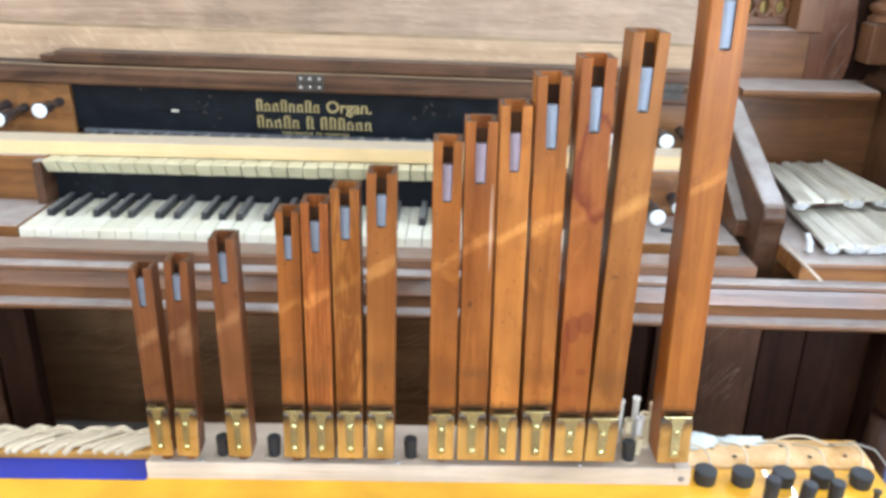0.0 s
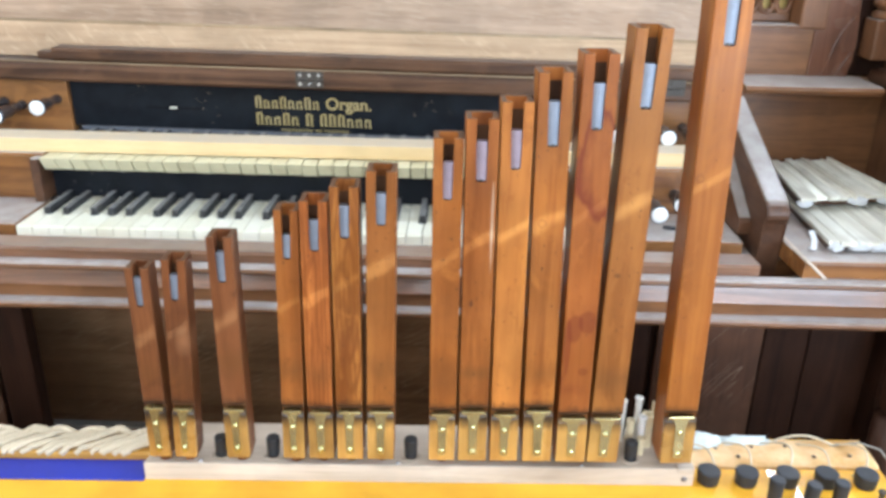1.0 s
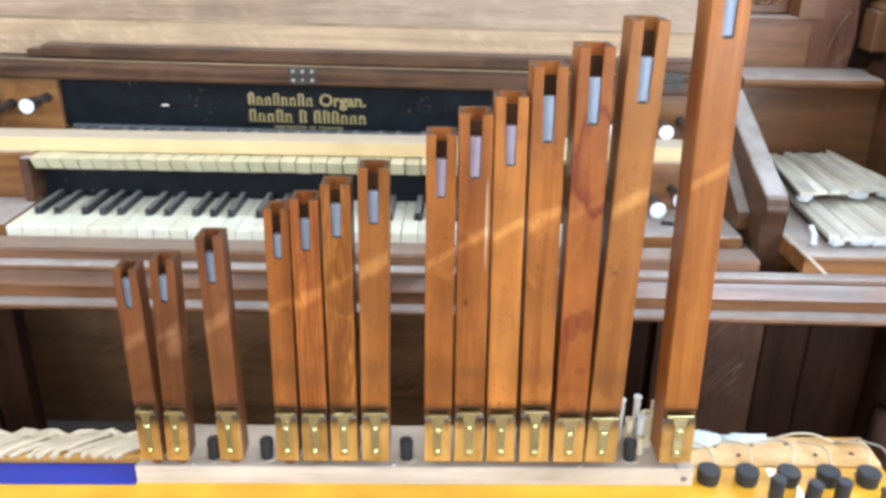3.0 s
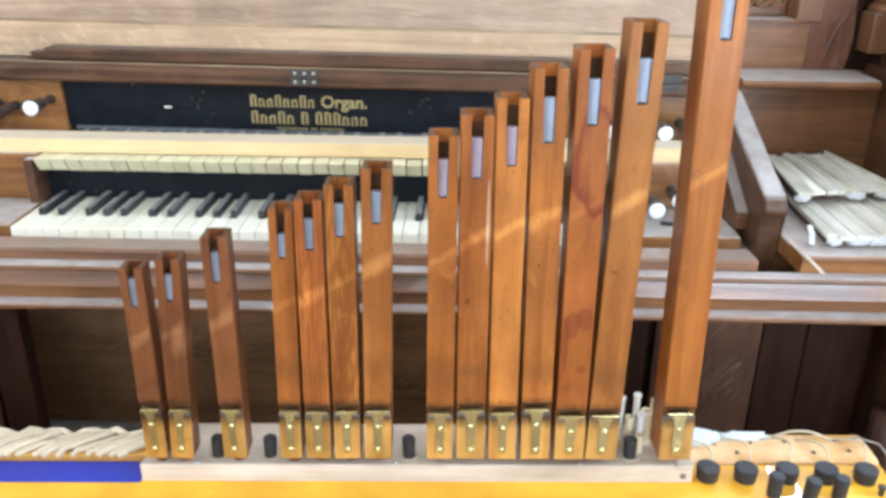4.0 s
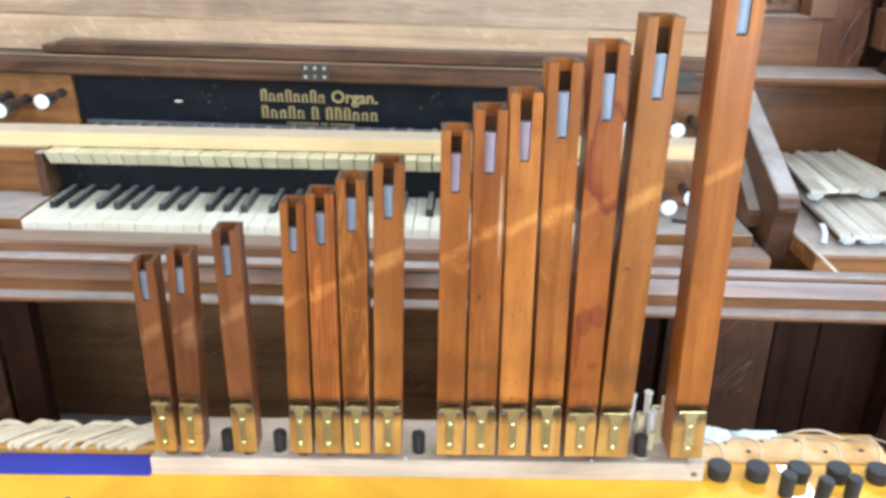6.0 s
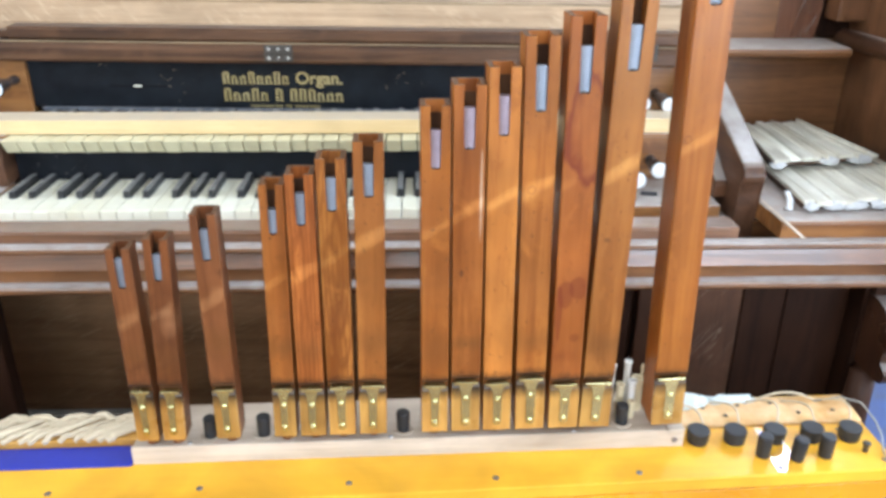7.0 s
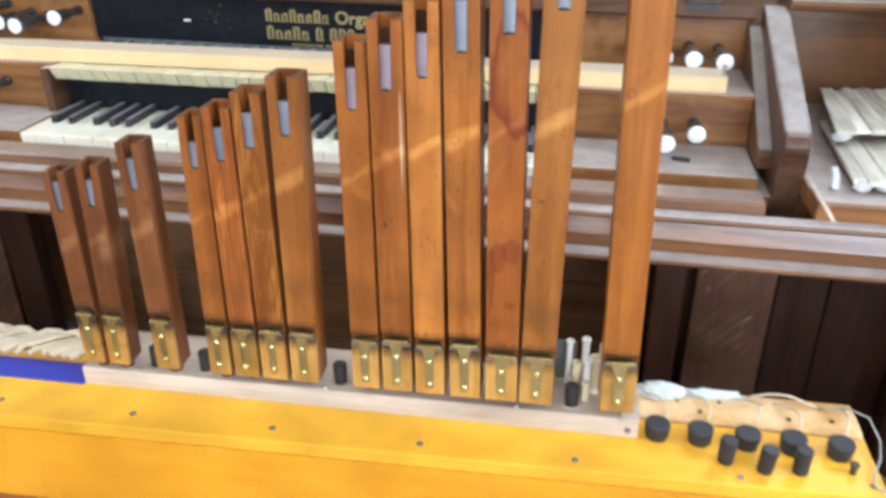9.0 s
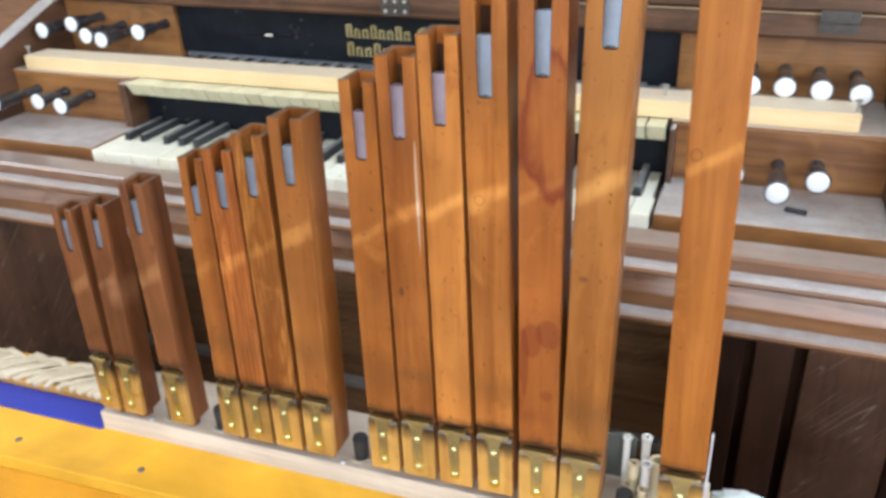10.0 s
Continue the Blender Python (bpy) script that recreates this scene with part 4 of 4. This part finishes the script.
# u of the left side at the foot and at the top, width, top, plate from and to, lip, wood
PIPES = [
    (0.0100, 0.0098, 0.0221, 0.8803, 0.8403, 0.8692, 0.7253, "D"),
    (0.0364, 0.0457, 0.0228, 0.8896, 0.8476, 0.8733, 0.7244, "D"),
    (0.0913, 0.0907, 0.0241, 0.9133, 0.8675, 0.8974, 0.7245, "D"),
    (0.1505, 0.1562, 0.0229, 0.9417, 0.8932, 0.9166, 0.7233, "P"),
    (0.1778, 0.1803, 0.0265, 0.9508, 0.9017, 0.9316, 0.7224, "F"),
    (0.2077, 0.2089, 0.0272, 0.9653, 0.9153, 0.9464, 0.7235, "F"),
    (0.2391, 0.2433, 0.0281, 0.9808, 0.9288, 0.9589, 0.7240, "P"),
    (0.3040, 0.3048, 0.0275, 1.0127, 0.9551, 0.9900, 0.7218, "P"),
    (0.3350, 0.3338, 0.0300, 1.0311, 0.9734, 1.0104, 0.7254, "P"),
    (0.3686, 0.3648, 0.0292, 1.0467, 0.9855, 1.0206, 0.7225, "P"),
    (0.4030, 0.3958, 0.0306, 1.0732, 1.0074, 1.0473, 0.7271, "P"),
    (0.4384, 0.4341, 0.0315, 1.0899, 1.0233, 1.0638, 0.7187, "R"),
    (0.4716, 0.4768, 0.0326, 1.1123, 1.0430, 1.0817, 0.7196, "P"),
    (0.5500, 0.5398, 0.0335, 1.170, 1.0990, 1.1400, 0.7225, "P"),
]
FRONT, FOOT = -0.002, 0.6635


def organ_pipe(u, u_top, w, top, low, high, lip, kind):
    """A square wooden pipe: four boards open at the top, a slot with a metal tuning slide, a cap with a brass mouth plate."""
    d, t = w * 1.12, max(0.0048, w * 0.18)
    slot = w * 0.36
    mouth = lip + 0.0010
    number = PIPES.index((u, u_top, w, top, low, high, lip, kind))
    wood_m = M_PIPES[number]
    p = thing("organ_pipe", (u + w / 2, FRONT + d / 2, FOOT), "%s varnished wooden organ pipe with a slotted top" % {"P": "orange-brown", "D": "dark brown", "R": "red-stained brown", "F": "strongly figured orange-brown"}[kind], "organ pipe", "row of wooden organ pipes", space=CHEST)
    lean = (u_top - u) / (top - FOOT)
    p.matrix_basis = CHEST @ Matrix.Translation(BASE[p]) @ Matrix.Rotation(math.atan(lean), 4, "Y")
    l, r, f, b = u, u + w, FRONT, FRONT + d
    s0, s1 = u + (w - slot) / 2, u + (w + slot) / 2
    foot = low - 0.0018
    front = prism([(l, mouth + 0.0044), (r, mouth + 0.0044), (r, top), (s1, top), (s1, foot + 0.002), (s1 - 0.002, foot), (s0 + 0.002, foot), (s0, foot + 0.002), (s0, top), (l, top)], "y", f, f + 0.0034)
    bmesh.ops.bevel(front, geom=[e for e in front.edges if abs(e.verts[0].co.y - f) < 1e-6 and abs(e.verts[1].co.y - f) < 1e-6], offset=0.0007, segments=1, affect="EDGES")
    part("front_board", front, wood_m, p)
    part("side_board", block((l, f + 0.0036, FOOT), (l + t, b, top - 0.0004), 0.0007), wood_m, p)
    part("side_board", block((r - t, f + 0.0036, FOOT), (r, b, top - 0.0004), 0.0007), wood_m, p)
    part("back_board", block((l + t, b - t, FOOT), (r - t, b - 0.0003, top - 0.0002)), wood_m, p)
    # thin dark sheet over the inside of the back board
    part("inner_lining", block((l + t, b - t - 0.001, FOOT + 0.05), (r - t, b - t - 0.0002, top - 0.012)), M_PIPE_IN, p, "dark inside face")
    lip_shape = [(f + 0.0030, mouth), (f + 0.0002, mouth + 0.0042), (f + t, mouth + 0.0042), (f + t, mouth)]
    part("upper_lip", prism(lip_shape, "x", l, r), M_LIP, p, "dark upper lip")
    # the cap below the mouth, hollowed towards the lip
    e = 0.0012
    cap = prism([(f - e, FOOT), (f - e, lip - 0.0075), (f + 0.0010, lip - 0.0042), (f + 0.0034, lip - 0.0031), (f + t, lip - 0.0031), (f + t, FOOT)], "x", l + 0.0002, r - 0.0002, 0.0006)
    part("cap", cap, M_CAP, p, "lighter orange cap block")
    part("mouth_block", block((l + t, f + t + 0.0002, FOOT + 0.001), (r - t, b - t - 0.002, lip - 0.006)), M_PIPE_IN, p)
    c = u + w / 2
    lw = w * 0.41
    plate = part("mouth_plate", block((c - lw, f - e - 0.0022, lip - 0.0030), (c + lw, f + 0.004, lip), 0.0006), M_BRASS, p, "polished brass mouth plate")
    strip = prism([(c - w * 0.25, lip - 0.0025), (c + w * 0.25, lip - 0.0025), (c + w * 0.225, lip - 0.0052), (c + w * 0.150, lip - 0.0115), (c + w * 0.140, FOOT + 0.0095), (c + w * 0.085, FOOT + 0.0075), (c - w * 0.085, FOOT + 0.0075), (c - w * 0.140, FOOT + 0.0095), (c - w * 0.150, lip - 0.0115), (c - w * 0.225, lip - 0.0052)], "y", f - e - 0.0020, f - e + 0.0006, 0.0004)
    part("strip", strip, M_BRASS, plate)
    for z in (lip - 0.019, FOOT + 0.0135):
        m = Matrix.Translation((c, f - e - 0.0020, z)) @ Matrix.Rotation(radians(90), 4, "X")
        part("screw", lathe([(0.0026, 0), (0.0025, 0.0006), (0.0018, 0.0014), (0.0006, 0.0017)], 12, m), M_BRASS, plate, smooth=True)
    # tuning slide: a strip of sheet metal bent into the slot
    half = (s1 - s0) / 2 - 0.0002
    bow = [(c + half * k / 4, f + 0.0014 + 0.0009 * (k / 4) ** 2) for k in range(-4, 5)]
    sl = prism(bow + [(x, y + 0.0006) for x, y in reversed(bow)], "z", low, high)
    block((s0 + 0.0006, f + 0.0024, high - 0.0008), (s1 - 0.0006, f + t + 0.0035, high), 0.0002, bm=sl)
    part("tuning_slide", sl, M_ZINC_PINK_GLEAM if 7 <= number <= 9 else M_ZINC, p, "grey sheet-metal tuning slide", smooth=False)
    part("slide_end", lathe([(half * 0.55, -0.0012), (half * 0.9, 0.0002), (half * 0.9, 0.0022), (half * 0.5, 0.0034)], 12, Matrix.Translation((c, f + 0.0045, low - 0.0012)) @ Matrix.Scale(0.7, 4, (0, 1, 0))), M_SCREW, p, "dark bent end of the slide", smooth=True)
    part("foot", lathe([(0.0065, BOARD), (0.0065, FOOT - 0.002), (0.008, FOOT + 0.0005)], 16, Matrix.Translation((c, FRONT + d * 0.55, 0))), M_PIPES[0], p)
    return p


for row in PIPES:
    organ_pipe(*row)


def rubber_bung(u, v, z, r, h, lean, label, group):
    m = CHEST @ Matrix.Translation((u, v, z)) @ Matrix.Rotation(radians(lean), 4, "Y")
    bm = lathe([(r * 0.86, 0), (r * 0.9, h * 0.06), (r, h * 0.9), (r * 0.96, h * 0.97), (r * 0.86, h), (r * 0.2, h)], 24)
    return solid("rubber_bung", bm, M_RUBBER, label, "rubber bung", group, space=m, smooth=False)


for u in (0.0800, 0.1358, 0.2848, 0.5238):
    rubber_bung(u, 0.0165, BOARD, 0.0072, 0.0235, random.uniform(-3, 3), "small black rubber bung plugging an empty pipe hole", "bungs in the pipe board")
for u, v in ((0.609, 0.008), (0.650, 0.0065), (0.694, 0.006), (0.737, 0.006), (0.780, 0.005)):
    rubber_bung(u, v, TOP, 0.0125, 0.0165, random.uniform(-3, 3), "wide black rubber bung on the yellow chest", "wide bungs on the chest")
for u, v in ((0.671, -0.0200), (0.705, -0.0280), (0.738, -0.0245)):
    rubber_bung(u, v, TOP, 0.0080, 0.0270, random.uniform(-6, 6), "narrow black rubber bung on the yellow chest", "narrow bungs on the chest")

RIM = mesh_of(lathe([(0.0105, 0), (0.0102, 0.0012), (0.0088, 0.0016), (0.0080, 0.0008)], 20), "hole_rim", M_RAW, True)
for u in (0.0800, 0.1358, 0.2848, 0.5238):
    ob = part("hole_rim", RIM, None, foot_board, "pale worn rim of a pipe hole")
    ob.location = (u, 0.0165, BOARD)
DOT = mesh_of(lathe([(0.0026, 0), (0.0024, 0.0008), (0.0012, 0.0010)], 10), "hole", M_SCREW, True)

# cords: lacing at the left, thin strings to the bungs at the right
lrng = random.Random(11)
lacing = thing("cord_lacing", (-0.3, 0.05, TOP), "white leather cords laced over a pale orange rail", "lacing", space=CHEST)
part("rail", block((-0.60, 0.0315, TOP), (-0.003, 0.066, TOP + 0.010), 0.002), M_LACE, lacing, "pale orange wooden rail")
for i in range(31):
    u = -0.44 + i * 0.0140 + lrng.uniform(-0.003, 0.003)
    reach = lrng.uniform(0.036, 0.050)
    lift = lrng.uniform(0.0, 0.003)
    pts = [(u - 0.012, 0.0320, TOP + 0.0085), (u - 0.004, 0.0365, TOP + 0.0125 + lift), (u + reach * 0.35, 0.047, TOP + 0.0140 + lift), (u + reach * 0.75, 0.060, TOP + 0.0135 + lift), (u + reach, 0.070, TOP + 0.0075)]
    fine = []
    for a, b in zip(pts, pts[1:]):
        fine += [Vector(a).lerp(Vector(b), k / 4) for k in range(4)]
    fine = [p + Vector((0.0010 * math.sin(k * 1.3 + i), 0, 0.0006 * math.sin(k * 2.1 + i * 1.7))) for k, p in enumerate(fine + [Vector(pts[-1])])]
    part("cord", cord(fine, lrng.uniform(0.0031, 0.0043), 10), M_CORD, lacing, smooth=True)
for i in range(6):
    u = -0.45 + i * 0.075
    part("cord", cord([(u + 0.013 * k, 0.066 + 0.003 * math.sin(k * 1.7 + i), TOP + 0.014 + 0.003 * math.sin(k * 2.3 + i * 2)) for k in range(8)], 0.0045, 10), M_CORD, lacing, smooth=True)
strip = thing("leather_strip", (0.69, 0.06, TOP), "pale tan leather strip with worn humps behind the bungs", "leather strip", space=CHEST)
hump = bmesh.new()
rows_of = []
for k in range(61):
    u = 0.5925 + 0.2165 * k / 60
    rise = 0.0038 + 0.0028 * abs(math.sin((u - 0.606) / 0.0430 * math.pi)) + 0.0012 * noise.noise(Vector((u * 60, 0, 0)))
    rows_of.append([hump.verts.new(p) for p in ((u, 0.0300 + 0.002 * noise.noise(Vector((u * 40, 3, 0))), TOP), (u, 0.0330, TOP + rise * 0.7), (u, 0.052, TOP + rise), (u, 0.080, TOP + rise * 0.8), (u, 0.0860, TOP))])
for a, b in zip(rows_of, rows_of[1:]):
    for k in range(5):
        hump.faces.new((a[k], a[(k + 1) % 5], b[(k + 1) % 5], b[k]))
hump.faces.new(rows_of[0])
hump.faces.new(rows_of[-1])
part("leather", hump, M_LEATHER, strip, smooth=True)
for u, v in ((0.633, 0.060), (0.655, 0.046), (0.676, 0.064), (0.716, 0.066), (0.742, 0.047), (0.784, 0.050), (0.800, 0.070)):
    ob = part("hole", DOT, None, strip, "dark string hole")
    ob.location = (u, v, TOP + 0.0052)
for i, u in enumerate((0.622, 0.662, 0.706, 0.749, 0.790)):
    a = (u - 0.004, 0.018, TOP + 0.014)
    b = (u - 0.030 + 0.004 * i, 0.074, TOP + 0.003)
    solid("thin_string", cord(arc(a, b, 0.014 + 0.004 * (i % 3), 12, (0.7, 0, 0.6)), 0.0012, 6), M_CORD, "thin off-white string tied to a rubber bung", "string", "strings of the bungs", space=CHEST, smooth=True)
solid("thin_string", cord(arc((0.70, 0.075, TOP + 0.004), (0.775, 0.070, TOP + 0.004), 0.012, 14), 0.0013, 6), M_CORD, "looped off-white string on the chest", "string", "strings of the bungs", space=CHEST, smooth=True)


def crumpled(lo, hi, seed, lumps=3.0):
    """A soft crumpled rag between two corners."""
    bm = bmesh.new()
    bmesh.ops.create_icosphere(bm, subdivisions=4, radius=1.0)
    c, h = (Vector(lo) + Vector(hi)) / 2, (Vector(hi) - Vector(lo)) / 2
    for v in bm.verts:
        n = v.co.copy()
        k = 1.0 + 0.35 * noise.noise(n * lumps + Vector((seed, 0, 0))) + 0.15 * noise.noise(n * lumps * 2.7 + Vector((0, seed, 0)))
        v.co = c + Vector([a * b * k for a, b in zip(n, h)])
        v.co.z = max(v.co.z, lo[2])
    return bm


solid("white_rag", crumpled((0.594, 0.058, TOP), (0.642, 0.088, TOP + 0.013), 2.0), M_RAG, "crumpled white rag lying behind the last pipe", "rag", space=CHEST, smooth=True)
solid("white_rag", crumpled((0.636, 0.068, TOP), (0.706, 0.086, TOP + 0.009), 7.0), M_RAG, "crumpled strip of white rag on the chest", "rag", space=CHEST, smooth=True)

solid("white_card", block((0.5846, 0.0372, BOARD), (0.5862, 0.0440, BOARD + 0.078), 0.0003), M_PAPER, "narrow white card standing behind the last pipe", "card", space=CHEST)
# clear tubes behind the gap before the last pipe
tubes = thing("tube_block", (0.527, 0.05, BOARD), "small olive-grey plate with short clear and cream tubes before it", "tubes", space=CHEST)
part("plate", block((0.470, 0.0590, BOARD), (0.526, 0.0620, BOARD + 0.046), 0.0008), M_PLATE, tubes, "upright olive-grey plate")
# place, height, radius, radius of the rim, material
for u, v, h, r, rim, m, label in (
        (0.5190, 0.0500, 0.054, 0.0030, 0.0042, M_TUBE, "clear plastic tube"),
        (0.5350, 0.0480, 0.059, 0.0036, 0.0046, M_TUBE, "clear plastic tube"),
        (0.5375, 0.0340, 0.043, 0.0040, 0.0052, M_PORC, "white flared tube"),
        (0.5460, 0.0440, 0.040, 0.0070, 0.0074, M_CREAM, "wide cream cup"),
        (0.5492, 0.0410, 0.058, 0.0014, 0.0017, M_CREAM, "thin pale stick"),
        (0.5235, 0.0320, 0.019, 0.0038, 0.0048, M_CREAM, "short cream tube"),
        (0.5365, 0.0270, 0.021, 0.0038, 0.0048, M_CREAM, "short cream tube"),
        (0.5270, 0.0420, 0.034, 0.0048, 0.0050, M_CREAM, "short cream tube")):
    bm = lathe([(r * 1.1, 0), (r, 0.002), (r, h - 0.004), (rim, h - 0.0025), (rim, h - 0.0004), (rim * 0.9, h), (rim * 0.55, h), (rim * 0.5, h - 0.008)], 16, Matrix.Translation((u, v, BOARD)))
    part("tube", bm, m, tubes, label, smooth=False)

# ---- things on and beside the console ----
def slat_bundle(corners, z0, z1, n, seed, label):
    """A flat spread of dry slats between four corners (front left, front right, back right, back left), with torn paper at the front."""
    rng = random.Random(seed)
    fl, fr, br, bl = (Vector((*c, 0)) for c in corners)
    b = thing("slat_bundle", ((fl + fr + br + bl) / 4) + Vector((0, 0, z0)), label, "slats", "bundles of slats")

    def slab(s0, s1, a, c, low, high, bevel=0.0008):
        bm = bmesh.new()
        ends = [fl.lerp(fr, s0), fl.lerp(fr, s1), bl.lerp(br, s1), bl.lerp(br, s0)]
        way = [(ends[3] - ends[0]).normalized(), (ends[2] - ends[1]).normalized()]
        flat = [ends[0] + way[0] * a, ends[1] + way[1] * a, ends[2] + way[1] * c, ends[3] + way[0] * c]
        rows = [[bm.verts.new(p + Vector((0, 0, z))) for p in flat] for z in (low, high)]
        bm.faces.new(rows[0])
        bm.faces.new(rows[1])
        for i in range(4):
            bm.faces.new((rows[0][i], rows[0][(i + 1) % 4], rows[1][(i + 1) % 4], rows[1][i]))
        bmesh.ops.bevel(bm, geom=bm.edges[:], offset=bevel, segments=1, affect="EDGES")
        return bm

    part("under_board", slab(0.02, 0.98, 0.014, -0.006, z0, z1 - 0.0075), M_OAK_Y, b, "thin brown board underneath")
    cuts = [0.0]
    while len(cuts) < n:
        cuts.append(cuts[-1] + rng.choice((0.25, 0.9, 1.3, 2.0)))
    cuts = [c / (cuts[-1] + 0.9) for c in cuts] + [1.0]
    for s0, s1 in zip(cuts, cuts[1:]):
        low = z1 - 0.0073
        high = z1 - rng.uniform(0.0, 0.0028) + (0.0022 if s1 - s0 < 0.05 else 0)
        part("slat", slab(s0 + 0.0015, s1 - 0.0015, rng.uniform(-0.008, 0.007), rng.uniform(-0.007, 0.006), low, high), M_SLAT, b)
    for k in range(5):
        s = rng.uniform(0.02, 0.95) if k else 0.05
        p = fl.lerp(fr, s)
        r = rng.uniform(0.007, 0.014)
        bm = bmesh.new()
        bmesh.ops.create_icosphere(bm, subdivisions=3, radius=1.0)
        for v in bm.verts:
            q = v.co * (1 + 0.5 * noise.noise(v.co * 2.3 + Vector((seed * 3.1, k, 0))))
            v.co = p + Vector((q.x * r * 1.3, q.y * 0.006 - 0.001, z0 + 0.008 + q.z * 0.0062))
        part("torn_paper", bm, M_PAPER, b, "torn white paper", smooth=False)
    return b


slat_bundle([(0.497, 1.022), (0.710, 1.040), (0.694, 1.240), (0.507, 1.250)], 0.7887, 0.8060, 13, 4, "flat bundle of dusty grey-white slats on the side desk")
slat_bundle([(0.500, 1.142), (0.670, 1.174), (0.640, 1.362), (0.522, 1.338)], 0.8085, 0.8270, 12, 9, "fanned bundle of dusty grey-white slats on another bundle")
solid("paper_scrap", prism([(1.036, 0.7890), (1.022, 0.7915), (1.026, 0.806), (1.040, 0.813), (1.043, 0.811), (1.030, 0.804), (1.026, 0.7935), (1.037, 0.7905)], "x", 0.4755, 0.4825, 0.0004), M_PAPER, "curled scrap of white paper at the desk edge", "paper scrap")
solid("loose_slat", block((0.4552, 0.930, 0.7890), (0.4600, 1.100, 0.7902), 0.0003), M_RAW, "loose pale slat reaching over the desk edge", "slat")
solid("small_peg", cord([(0.300, 1.118, 0.783), (0.322, 1.112, 0.783)], 0.003, 8), M_STOP, "small black peg lying on the dusty end block", "peg")

# pillar at the far right of the case
pillar = thing("case_pillar", (0.718, 1.380, 1.054), "short turned brown oak pillar with rings on the end of the case", "pillar")
RINGS = [(0.046, 1.0545), (0.048, 1.059), (0.046, 1.064), (0.040, 1.067), (0.040, 1.070), (0.047, 1.074), (0.048, 1.079), (0.046, 1.084), (0.039, 1.088), (0.039, 1.092), (0.045, 1.096), (0.045, 1.103), (0.040, 1.108), (0.030, 1.113), (0.010, 1.116)]
part("shaft", lathe(RINGS, 32, Matrix.Translation((0.718, 1.390, 0))), M_OAK_Z, pillar, smooth=True)


def crumple_leaf(x, y, z, r, seed):
    """A small carved knob of foliage."""
    bm = bmesh.new()
    bmesh.ops.create_icosphere(bm, subdivisions=3, radius=1.0)
    for v in bm.verts:
        q = v.co * (1 + 0.45 * noise.noise(v.co * 2.6 + Vector((seed * 1.7, 0, 0))))
        v.co = Vector((x + q.x * r, y + q.y * r * 0.6, z + q.z * r))
    return bm


# fretwork in the side bay opening
fret = thing("fretwork", (0.5, 1.44, 1.04), "carved brown oak fretwork before gold cloth", "fretwork")
part("lower_rail", block((0.444, 1.438, 1.0405), (0.5555, 1.448, 1.056), 0.003), M_OAK_Z, fret)
for i in range(4):
    cx = 0.458 + i * 0.0275
    ring = [(cx + 0.0125 * math.cos(a * math.pi / 10), 1.442, 1.072 + 0.016 * math.sin(a * math.pi / 10)) for a in range(21)]
    part("ring", cord(ring, 0.0055, 8), M_OAK_Z, fret, smooth=True)
    part("leaf", crumple_leaf(cx + 0.0137, 1.443, 1.094, 0.010, i), M_OAK_Z, fret, smooth=True)

carpet = thing("blue_carpet", (1.7, 1.5, 0.0), "worn blue carpet with brownish patches on the floor beside the organ", "carpet")
part("carpet_sheet", block((0.66, 0.86, 0.0), (2.85, 2.208, 0.012), 0.004), M_CARPET, carpet)

# black hose and blower at the right below
hose = thing("air_hose", (0.811, 0.016, 0.566), "black corrugated air hose plugged into the chest's end", "hose", space=CHEST)
prof = []
for i in range(40):
    prof += [(0.0245, i * 0.010), (0.0280, i * 0.010 + 0.003), (0.0280, i * 0.010 + 0.006), (0.0245, i * 0.010 + 0.009)]
part("pipe", lathe(prof, 24, Matrix.Translation((0.811, 0.016, 0.566)) @ Matrix.Rotation(radians(88), 4, "Y")), M_RUBBER, hose)
part("collar", lathe([(0.033, 0), (0.033, 0.018), (0.029, 0.022)], 24, Matrix.Translation((0.811, 0.016, 0.566)) @ Matrix.Rotation(radians(88), 4, "Y")), M_RUBBER, hose)
CABLE = [(0.770, 0.070, 0.004), (0.800, 0.066, 0.012), (0.817, 0.050, 0.014), (0.822, 0.025, 0.006), (0.815, 0.000, 0.005), (0.804, -0.022, 0.003), (0.800, -0.036, 0.003), (0.815, -0.047, -0.002), (0.824, -0.046, -0.025), (0.822, -0.030, -0.060), (0.815, -0.015, -0.090)]
solid("grey_cable", cord([Vector((u, v, TOP + z)) for u, v, z in CABLE], 0.0010, 8), M_GREYBOARD, "thin grey cable looped over the chest's end", "cable", space=CHEST, smooth=True)
blower = thing("blower_box", (0.695, 0.74, 0), "black blower box on the floor beside the chest", "blower")
part("body", block((0.53, 0.70, 0.0), (0.86, 0.80, 0.460), 0.012), M_DARKBOARD, blower)
part("lid", block((0.526, 0.696, 0.4615), (0.864, 0.804, 0.492), 0.012), M_DARKBOARD, blower)
part("latch", block((0.68, 0.6885, 0.445), (0.71, 0.6955, 0.478), 0.002), M_STEEL, blower)
